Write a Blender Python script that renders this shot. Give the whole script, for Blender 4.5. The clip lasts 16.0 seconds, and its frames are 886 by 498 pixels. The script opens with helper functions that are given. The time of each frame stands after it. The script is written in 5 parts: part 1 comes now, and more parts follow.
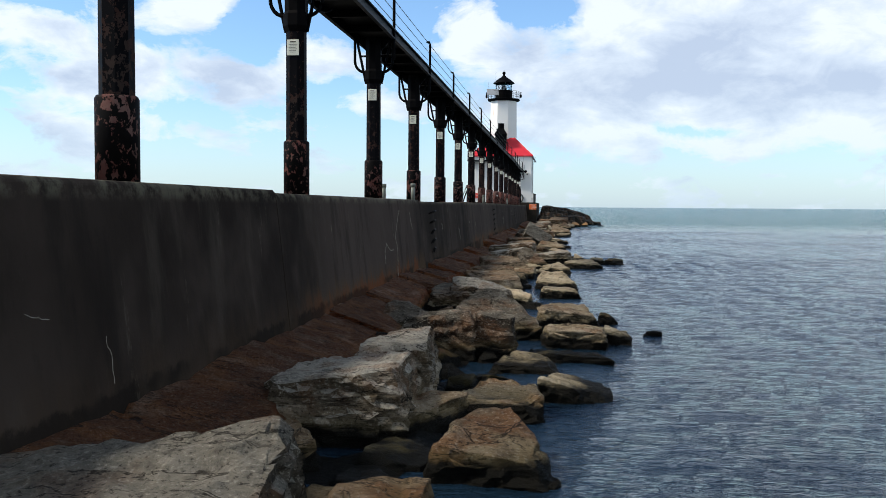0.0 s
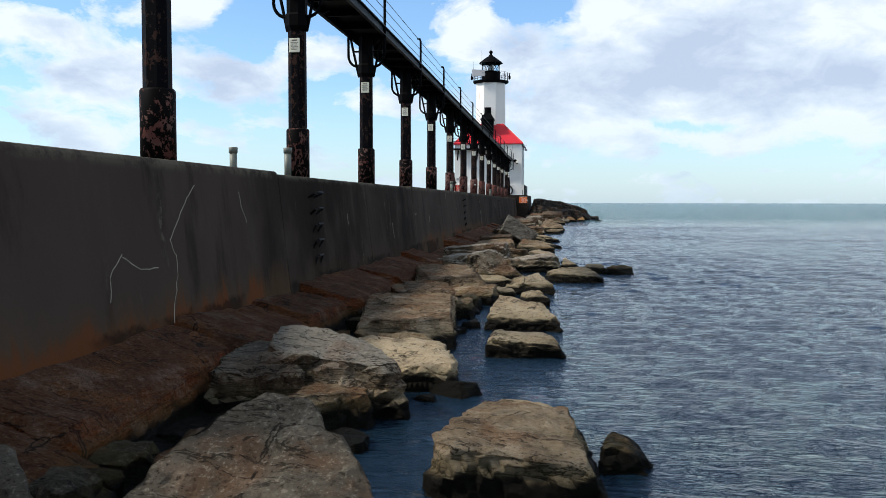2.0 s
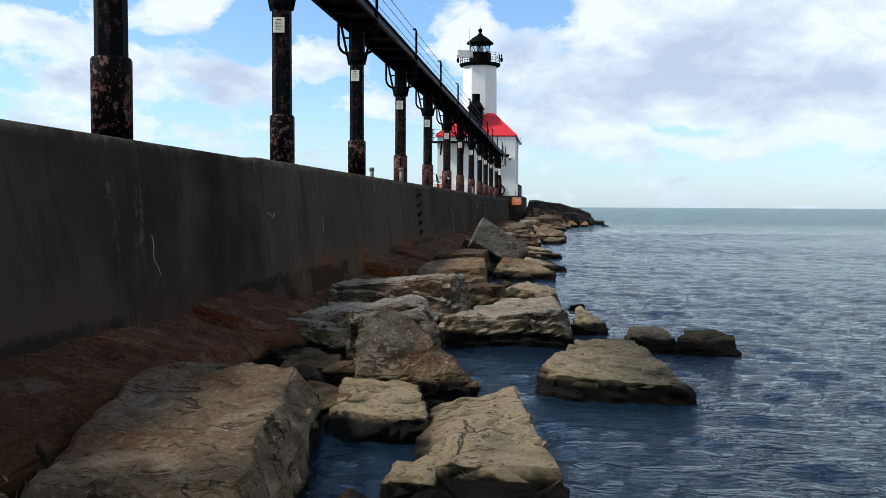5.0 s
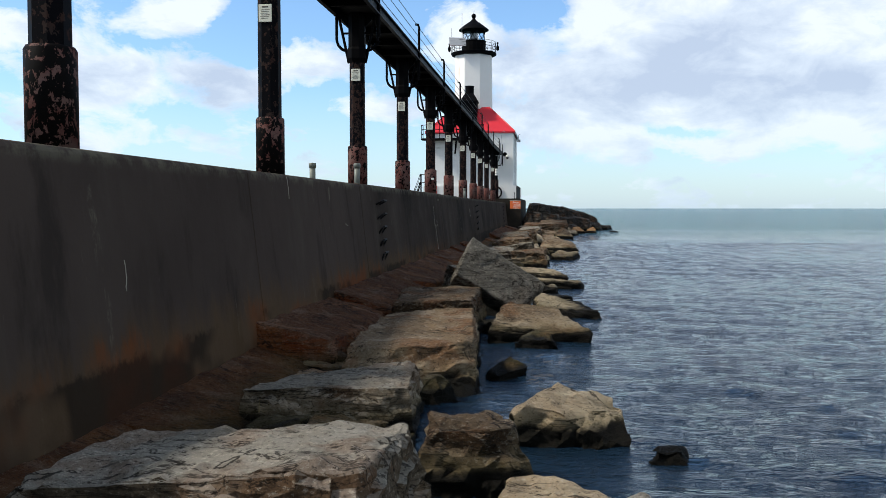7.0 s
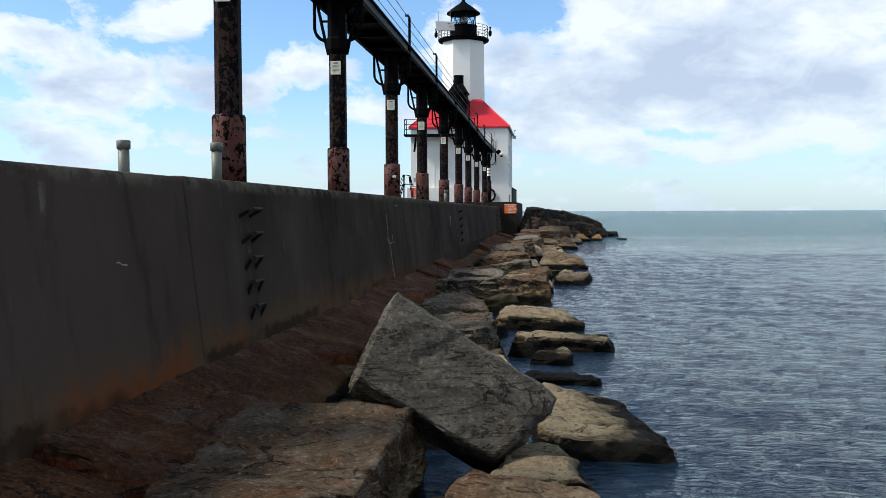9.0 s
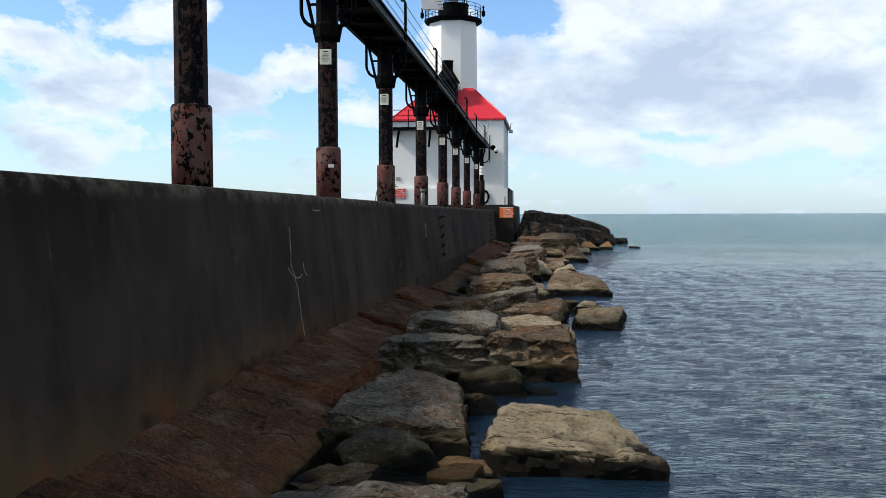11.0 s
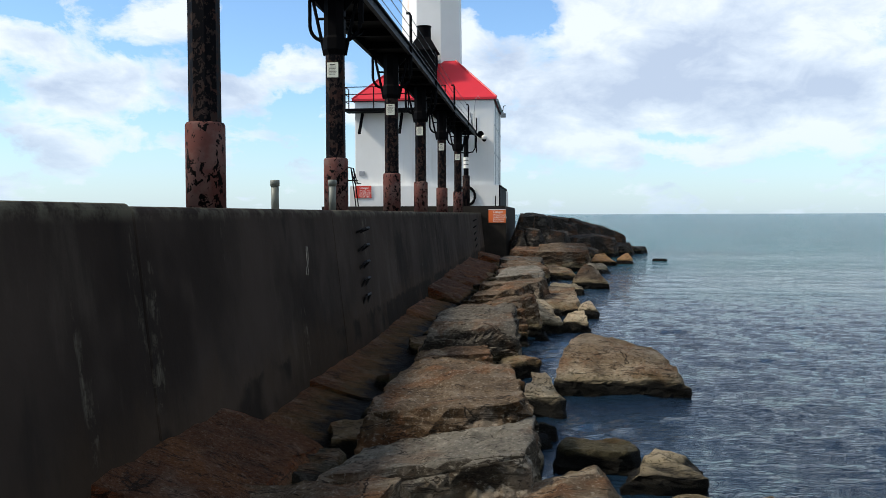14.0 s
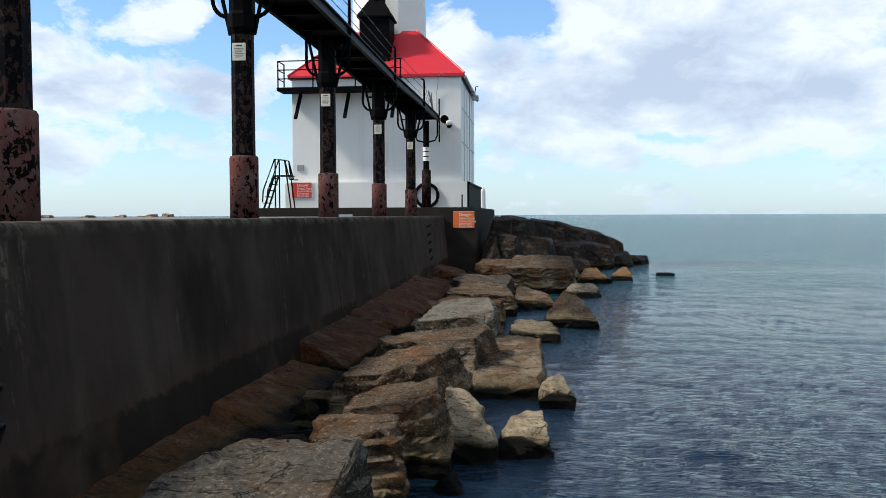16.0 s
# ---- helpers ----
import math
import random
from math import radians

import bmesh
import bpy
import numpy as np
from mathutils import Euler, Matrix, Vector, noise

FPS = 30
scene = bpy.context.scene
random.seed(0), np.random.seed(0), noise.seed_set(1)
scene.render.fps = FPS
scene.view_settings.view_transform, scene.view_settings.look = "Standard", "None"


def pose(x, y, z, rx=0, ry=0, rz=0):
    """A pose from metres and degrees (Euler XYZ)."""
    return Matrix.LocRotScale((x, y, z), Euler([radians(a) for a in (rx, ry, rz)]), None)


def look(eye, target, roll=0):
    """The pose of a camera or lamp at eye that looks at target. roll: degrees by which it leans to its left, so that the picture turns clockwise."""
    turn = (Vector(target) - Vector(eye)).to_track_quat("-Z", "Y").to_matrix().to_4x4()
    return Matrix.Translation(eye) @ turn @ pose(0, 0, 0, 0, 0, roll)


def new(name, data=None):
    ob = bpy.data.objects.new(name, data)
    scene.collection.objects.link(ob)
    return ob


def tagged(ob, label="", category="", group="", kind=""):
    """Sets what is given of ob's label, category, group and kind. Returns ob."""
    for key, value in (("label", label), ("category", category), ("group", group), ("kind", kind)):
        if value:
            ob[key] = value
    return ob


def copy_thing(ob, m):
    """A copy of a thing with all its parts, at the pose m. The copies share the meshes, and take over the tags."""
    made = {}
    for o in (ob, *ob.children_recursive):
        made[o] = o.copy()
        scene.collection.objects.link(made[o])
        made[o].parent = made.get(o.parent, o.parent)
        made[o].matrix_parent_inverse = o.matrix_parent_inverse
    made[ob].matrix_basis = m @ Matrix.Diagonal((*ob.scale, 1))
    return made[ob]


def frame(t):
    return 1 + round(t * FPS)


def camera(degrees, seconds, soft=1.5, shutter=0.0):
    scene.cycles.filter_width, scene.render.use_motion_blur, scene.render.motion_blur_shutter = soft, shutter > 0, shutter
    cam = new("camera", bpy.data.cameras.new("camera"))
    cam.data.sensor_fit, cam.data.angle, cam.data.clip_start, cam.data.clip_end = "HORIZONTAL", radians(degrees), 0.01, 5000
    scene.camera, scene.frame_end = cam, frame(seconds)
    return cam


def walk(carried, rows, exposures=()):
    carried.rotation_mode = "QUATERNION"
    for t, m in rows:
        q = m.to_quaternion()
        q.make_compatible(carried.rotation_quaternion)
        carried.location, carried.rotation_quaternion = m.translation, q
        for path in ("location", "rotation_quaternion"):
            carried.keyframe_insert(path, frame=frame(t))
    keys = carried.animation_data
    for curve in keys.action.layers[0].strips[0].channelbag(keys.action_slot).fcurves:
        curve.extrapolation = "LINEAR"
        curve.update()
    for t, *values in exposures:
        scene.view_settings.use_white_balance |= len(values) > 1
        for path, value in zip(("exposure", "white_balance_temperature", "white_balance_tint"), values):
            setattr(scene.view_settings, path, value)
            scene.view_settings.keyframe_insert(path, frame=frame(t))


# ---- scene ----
cam = camera(53.5, 16.0, soft=0.6)
PATH = [
    (0, (4.52, -107.361, 2.396), (4.262, -105.38, 2.298), 0.4),
    (0.5, (4.564, -104.788, 2.308), (4.305, -102.808, 2.208), 0.3),
    (1, (4.699, -102.123, 2.229), (4.441, -100.142, 2.127), 0.2),
    (1.5, (4.862, -99.437, 2.124), (4.604, -97.456, 2.022), 0.1),
    (2, (4.978, -96.636, 2.085), (4.725, -94.654, 1.979), 0.1),
    (2.5, (5.09, -93.974, 1.99), (4.837, -91.993, 1.887), 0.1),
    (3, (5.173, -91.525, 1.92), (4.918, -89.543, 1.819), 0.1),
    (3.5, (5.166, -89.16, 1.86), (4.913, -87.179, 1.759), 0.2),
    (4, (5.124, -87.087, 1.845), (4.872, -85.106, 1.747), 0.2),
    (4.2, (5.083, -86.281, 1.85), (4.834, -84.299, 1.752), 0.3),
    (6.3, (4.509, -77.613, 1.975), (4.269, -75.63, 1.882), 0.1),
    (6.5, (4.451, -76.789, 2.003), (4.21, -74.806, 1.911), -0.1),
    (7, (4.346, -74.801, 2.093), (4.106, -72.818, 2.0), 0.0),
    (7.5, (4.263, -72.677, 2.165), (4.023, -70.693, 2.071), 0.1),
    (8, (4.248, -70.561, 2.167), (4.01, -68.577, 2.075), 0.0),
    (8.5, (4.242, -68.511, 2.203), (4.006, -66.528, 2.112), -0.1),
    (9, (4.196, -66.395, 2.217), (3.961, -64.41, 2.131), -0.2),
    (9.5, (4.132, -64.361, 2.202), (3.899, -62.376, 2.123), -0.4),
    (9.7, (4.103, -63.563, 2.171), (3.874, -61.577, 2.093), -0.5),
    (11.8, (3.654, -55.035, 2.371), (3.431, -53.049, 2.29), -0.0),
    (12, (3.626, -54.285, 2.365), (3.403, -52.3, 2.285), -0.1),
    (12.5, (3.582, -52.381, 2.408), (3.359, -50.395, 2.328), -0.1),
    (13, (3.53, -50.402, 2.429), (3.308, -48.416, 2.349), -0.0),
    (13.5, (3.61, -48.442, 2.447), (3.387, -46.456, 2.369), -0.2),
    (14, (3.749, -46.404, 2.467), (3.527, -44.418, 2.388), -0.2),
    (14.5, (3.937, -44.299, 2.491), (3.715, -42.313, 2.411), -0.2),
    (15, (4.108, -42.157, 2.546), (3.889, -40.17, 2.466), -0.1),
    (15.5, (4.344, -39.989, 2.582), (4.124, -38.003, 2.504), -0.0),
    (16, (4.575, -37.764, 2.579), (4.358, -35.778, 2.501), -0.2),
]
walk(cam, [(t, look(eye, target, roll)) for t, eye, target, roll in PATH])

WL = 0.13      # level of the lake

# ---- world and light ----
SUN_AZ, SUN_EL = radians(256), radians(44)      # compass angle of the sun in the plan (x east, y north), height
sun_dir = Vector((math.sin(SUN_AZ) * math.cos(SUN_EL), math.cos(SUN_AZ) * math.cos(SUN_EL), math.sin(SUN_EL)))
sun_data = bpy.data.lights.new("sun", "SUN")
sun_data.energy, sun_data.angle, sun_data.color = 5.0, radians(7), (1.0, 0.92, 0.80)
sun = new("sun", sun_data)
sun.matrix_world = look(sun_dir * 50, (0, 0, 0))

world = bpy.data.worlds.new("sky")
scene.world = world
world.use_nodes = True
wt = world.node_tree
wt.nodes.clear()


def wn(kind, **values):
    n = wt.nodes.new(kind)
    for k, v in values.items():
        n.inputs[k].default_value = v
    return n


def wmath(op, a, b=None, c=None, clamp=False):
    n = wt.nodes.new("ShaderNodeMath")
    n.operation, n.use_clamp = op, clamp
    for i, v in enumerate((a, b, c)):
        if v is None:
            continue
        if isinstance(v, (int, float)):
            n.inputs[i].default_value = v
        else:
            wt.links.new(v, n.inputs[i])
    return n.outputs[0]


def wramp(fac, stops):
    n = wt.nodes.new("ShaderNodeValToRGB")
    while len(n.color_ramp.elements) < len(stops):
        n.color_ramp.elements.new(0.5)
    for e, (p, c) in zip(n.color_ramp.elements, stops):
        e.position, e.color = p, (*c, 1)
    wt.links.new(fac, n.inputs[0])
    return n.outputs[0]


def wmix(fac, a, b):
    n = wt.nodes.new("ShaderNodeMix")
    n.data_type = "RGBA"
    for sock, v in ((n.inputs[0], fac), (n.inputs[6], a), (n.inputs[7], b)):
        if isinstance(v, tuple):
            sock.default_value = (*v, 1)
        elif isinstance(v, (int, float)):
            sock.default_value = v
        else:
            wt.links.new(v, sock)
    return n.outputs[2]


sky = wt.nodes.new("ShaderNodeTexSky")
sky.sky_type, sky.sun_disc = "NISHITA", False
sky.sun_elevation, sky.sun_rotation = SUN_EL, SUN_AZ
sky.air_density, sky.dust_density, sky.ozone_density = 1.0, 0.6, 1.5
co = wt.nodes.new("ShaderNodeTexCoord").outputs["Generated"]
sep = wt.nodes.new("ShaderNodeSeparateXYZ")
wt.links.new(co, sep.inputs[0])
up = wmath("MAXIMUM", sep.outputs[2], 0.0)
# clouds lie on a high flat layer: direction divided by height gives their plan
den = wmath("ADD", up, 0.34)
comb = wt.nodes.new("ShaderNodeCombineXYZ")
wt.links.new(wmath("DIVIDE", sep.outputs[0], den), comb.inputs[0])
wt.links.new(wmath("DIVIDE", sep.outputs[1], den), comb.inputs[1])
plan = comb.outputs[0]


def wnoise(vec, scale, detail, rough, shift=(0, 0, 0), distort=0.0, stretch=(1, 1, 1)):
    m = wt.nodes.new("ShaderNodeMapping")
    m.inputs["Location"].default_value = shift
    m.inputs["Scale"].default_value = stretch
    wt.links.new(vec, m.inputs[0])
    n = wn("ShaderNodeTexNoise", Scale=scale, Detail=detail, Roughness=rough, Distortion=distort)
    wt.links.new(m.outputs[0], n.inputs["Vector"])
    return n.outputs[0]


# the clouds ahead: (slope east, slope up, half width, half height, weight) of each heap or gap
CLOUDS = [
    (-0.517, 0.160, 0.121, 0.033, 1),
    (-0.616, 0.209, 0.077, 0.024, 0.9),
    (-0.431, 0.234, 0.061, 0.027, 1),
    (-0.357, 0.151, 0.035, 0.014, 0.8),
    (-0.268, 0.165, 0.054, 0.024, 0.9),
    (-0.597, 0.104, 0.077, 0.022, 0.7),
    (-0.469, 0.080, 0.108, 0.019, 0.6),
    (-0.091, 0.191, 0.061, 0.035, 1),
    (0.091, 0.152, 0.121, 0.048, 0.9),
    (0.075, 0.215, 0.048, 0.038, 1),
    (0.172, 0.203, 0.077, 0.038, 0.9),
    (0.288, 0.188, 0.089, 0.054, 1),
    (0.218, 0.119, 0.160, 0.035, 0.8),
    (0.017, 0.103, 0.083, 0.023, 0.7),
    (0.325, 0.109, 0.070, 0.024, 0.8),
    (-0.209, 0.110, 0.057, 0.015, 0.6),
    (0.141, 0.071, 0.140, 0.011, 0.5),
    (-0.349, 0.203, 0.038, 0.035, -0.9),
    (-0.009, 0.220, 0.048, 0.018, -0.8),
    (-0.182, 0.205, 0.038, 0.032, -0.8),
    (-0.641, 0.091, 0.038, 0.013, -0.3),
    (0.171, 0.091, 0.057, 0.009, -0.6),
    (-0.229, 0.077, 0.077, 0.011, -0.3),
    (0.022, 0.188, 0.026, 0.016, -0.3),
]
SHADES = [
    (-0.426, 0.136, 0.041, 0.011, 1),
    (-0.574, 0.151, 0.051, 0.013, 0.7),
    (0.023, 0.162, 0.064, 0.022, 0.8),
    (0.109, 0.133, 0.089, 0.023, 0.9),
    (0.218, 0.159, 0.083, 0.023, 0.8),
    (0.307, 0.130, 0.070, 0.023, 0.9),
    (-0.269, 0.154, 0.029, 0.009, 0.7),
    (-0.056, 0.174, 0.032, 0.019, 0.7),
    (-0.594, 0.215, 0.045, 0.009, 0.6),
    (0.164, 0.179, 0.038, 0.013, 0.6),
    (0.091, 0.096, 0.057, 0.010, 0.6),
]
ahead_y = wmath("MAXIMUM", sep.outputs[1], 0.08)
wob_u = wmath("MULTIPLY", wmath("SUBTRACT", wnoise(co, 7.0, 6, 0.6, (5, 1, 2)), 0.5), 0.09)
wob_v = wmath("MULTIPLY", wmath("SUBTRACT", wnoise(co, 9.0, 6, 0.62, (2, 8, 4)), 0.5), 0.06)
slope_u = wmath("ADD", wmath("DIVIDE", sep.outputs[0], ahead_y), wob_u)
slope_v = wmath("ADD", wmath("DIVIDE", sep.outputs[2], ahead_y), wob_v)


def heaps(rows):
    total = None
    for u, v, ru, rv, weight in rows:
        a = wmath("MULTIPLY", wmath("SUBTRACT", slope_u, u), 1 / ru)
        b = wmath("MULTIPLY", wmath("SUBTRACT", slope_v, v), 1 / rv)
        d = wmath("ADD", wmath("MULTIPLY", a, a), wmath("MULTIPLY", b, b))
        g = wmath("MULTIPLY", wmath("POWER", 2.718, wmath("MULTIPLY", d, -0.9)), weight)
        total = g if total is None else wmath("ADD", total, g)
    return total


CLOUD_SHIFT = (3.1, 1.7, 0.4)
body = wnoise(plan, 4.3, 9, 0.56, CLOUD_SHIFT, 0.15, (1.0, 0.85, 1))
fine = wnoise(co, 13.0, 7, 0.64, (1, 2, 3), 0.5, (1, 1, 1.9))
mass = wmath("ADD", wmath("MULTIPLY", body, 0.58), wmath("MULTIPLY", fine, 0.42))
mass = wmath("ADD", mass, wmath("MULTIPLY", sep.outputs[0], 0.06))
# behind and beside the view the layer is an even half cover
front = wmath("MULTIPLY", wmath("SUBTRACT", sep.outputs[1], 0.35), 4.0, None, True)
massed = wmath("MULTIPLY", wmath("SUBTRACT", wmath("MINIMUM", heaps(CLOUDS), 1.05), 0.42), 0.27)
mass = wmath("ADD", mass, wmath("MULTIPLY", massed, front))
cover = wramp(mass, ((0.415, (0, 0, 0)), (0.455, (0.55, 0.55, 0.55)), (0.52, (1, 1, 1))))
# the layer thins out to open blue overhead
open_top = wramp(up, ((0.5, (1, 1, 1)), (0.9, (0.8, 0.8, 0.8))))
cover = wmath("MULTIPLY", cover, open_top)
# cloud tops are bright, thick middles and undersides grey
offset_body = wnoise(plan, 4.3, 6, 0.52, (CLOUD_SHIFT[0], CLOUD_SHIFT[1] + 0.11, CLOUD_SHIFT[2]), 0.15, (1.0, 0.85, 1))
under = wmath("MULTIPLY", wmath("MULTIPLY", wmath("MINIMUM", heaps(SHADES), 1.0), front), 0.13)
thick = wramp(wmath("ADD", under, wmath("ADD", wmath("MULTIPLY", offset_body, 0.62), wmath("MULTIPLY", fine, 0.30))),
              ((0.43, (0.93, 1.0, 1.05)), (0.50, (0.74, 0.84, 0.97)), (0.60, (0.55, 0.65, 0.82))))
haze = wramp(up, ((0.0, (1, 1, 1)), (0.13, (0, 0, 0))))
sky_lift = wt.nodes.new("ShaderNodeVectorMath")
sky_lift.operation = "SCALE"
sky_lift.inputs["Scale"].default_value = 0.19
tint = wmix(1.0, sky.outputs[0], (0.72, 0.89, 1.05))
tint.node.blend_type = "MULTIPLY"
wt.links.new(tint, sky_lift.inputs[0])
CLOUD = wt.nodes.new("ShaderNodeVectorMath")
CLOUD.operation = "SCALE"
CLOUD.inputs["Scale"].default_value = 1.03
wt.links.new(thick, CLOUD.inputs[0])
mixed = wmix(wmath("MULTIPLY", cover, 0.93), sky_lift.outputs[0], CLOUD.outputs[0])
mixed = wmix(wmath("MULTIPLY", haze, 0.55), mixed, (0.66, 0.83, 1.0))
back = wn("ShaderNodeBackground", Strength=1.0)
wt.links.new(mixed, back.inputs[0])
wout = wt.nodes.new("ShaderNodeOutputWorld")
wt.links.new(back.outputs[0], wout.inputs[0])

# ---- materials ----


class Mat:
    """A node material with short ways to make its nodes."""

    def __init__(self, name, rough=0.8, metal=0.0, spec=0.5):
        self.m = bpy.data.materials.new(name)
        self.m.use_nodes = True
        self.t = self.m.node_tree
        self.b = self.t.nodes["Principled BSDF"]
        self.b.inputs["Roughness"].default_value = rough
        self.b.inputs["Metallic"].default_value = metal
        self.b.inputs["Specular IOR Level"].default_value = spec
        tc = self.t.nodes.new("ShaderNodeTexCoord")
        geo = self.t.nodes.new("ShaderNodeNewGeometry")
        self.obj, self.pos, self.nor = tc.outputs["Object"], geo.outputs["Position"], geo.outputs["Normal"]
        self.island = geo.outputs["Random Per Island"]
        self.rand = self.t.nodes.new("ShaderNodeObjectInfo").outputs["Random"]
        s = self.t.nodes.new("ShaderNodeSeparateXYZ")
        self.t.links.new(self.pos, s.inputs[0])
        self.x, self.y, self.z = s.outputs
        s = self.t.nodes.new("ShaderNodeSeparateXYZ")
        self.t.links.new(self.nor, s.inputs[0])
        self.nz = s.outputs[2]

    def noise(self, scale, detail=4, rough=0.55, vec=None, stretch=(1, 1, 1), distort=0.0):
        mp = self.t.nodes.new("ShaderNodeMapping")
        mp.inputs["Scale"].default_value = stretch
        self.t.links.new(vec or self.pos, mp.inputs[0])
        n = self.t.nodes.new("ShaderNodeTexNoise")
        for k, v in (("Scale", scale), ("Detail", detail), ("Roughness", rough), ("Distortion", distort)):
            n.inputs[k].default_value = v
        self.t.links.new(mp.outputs[0], n.inputs["Vector"])
        return n.outputs[0]

    def voronoi(self, scale, vec=None, stretch=(1, 1, 1), feature="DISTANCE_TO_EDGE"):
        mp = self.t.nodes.new("ShaderNodeMapping")
        mp.inputs["Scale"].default_value = stretch
        self.t.links.new(vec or self.pos, mp.inputs[0])
        n = self.t.nodes.new("ShaderNodeTexVoronoi")
        n.feature = feature
        n.inputs["Scale"].default_value = scale
        self.t.links.new(mp.outputs[0], n.inputs["Vector"])
        return n.outputs[0]

    def math(self, op, a, b=0.0, clamp=False):
        n = self.t.nodes.new("ShaderNodeMath")
        n.operation, n.use_clamp = op, clamp
        for i, v in enumerate((a, b)):
            if isinstance(v, (int, float)):
                n.inputs[i].default_value = v
            else:
                self.t.links.new(v, n.inputs[i])
        return n.outputs[0]

    def step(self, v, lo, hi):
        n = self.t.nodes.new("ShaderNodeMapRange")
        n.interpolation_type = "SMOOTHSTEP"
        n.inputs["From Min"].default_value, n.inputs["From Max"].default_value = lo, hi
        self.t.links.new(v, n.inputs["Value"])
        return n.outputs[0]

    def mix(self, fac, a, b, mode="MIX"):
        n = self.t.nodes.new("ShaderNodeMix")
        n.data_type, n.blend_type = "RGBA", mode
        for sock, v in ((n.inputs[0], fac), (n.inputs[6], a), (n.inputs[7], b)):
            if isinstance(v, tuple):
                sock.default_value = (*v, 1)
            elif isinstance(v, (int, float)):
                sock.default_value = v
            else:
                self.t.links.new(v, sock)
        return n.outputs[2]

    def color(self, v):
        if isinstance(v, tuple):
            self.b.inputs["Base Color"].default_value = (*v, 1)
        else:
            self.t.links.new(v, self.b.inputs["Base Color"])
        return self

    def rough(self, v):
        self.t.links.new(v, self.b.inputs["Roughness"])
        return self

    def bump(self, v, strength, distance):
        n = self.t.nodes.new("ShaderNodeBump")
        n.inputs["Strength"].default_value, n.inputs["Distance"].default_value = strength, distance
        self.t.links.new(v, n.inputs["Height"])
        old = self.b.inputs["Normal"].links
        if old:
            self.t.links.new(old[0].from_socket, n.inputs["Normal"])
        self.t.links.new(n.outputs[0], self.b.inputs["Normal"])
        return self


def plain(name, c, rough=0.6, metal=0.0, vary=0.25, scale=6.0, spec=0.3):
    m = Mat(name, rough, metal, spec)
    k = m.noise(scale, 5, 0.6)
    m.color(m.mix(k, tuple(v * (1 - vary) for v in c), tuple(min(1, v * (1 + vary)) for v in c)))
    m.bump(m.noise(scale * 6, 3), 0.15, 0.004)
    return m.m


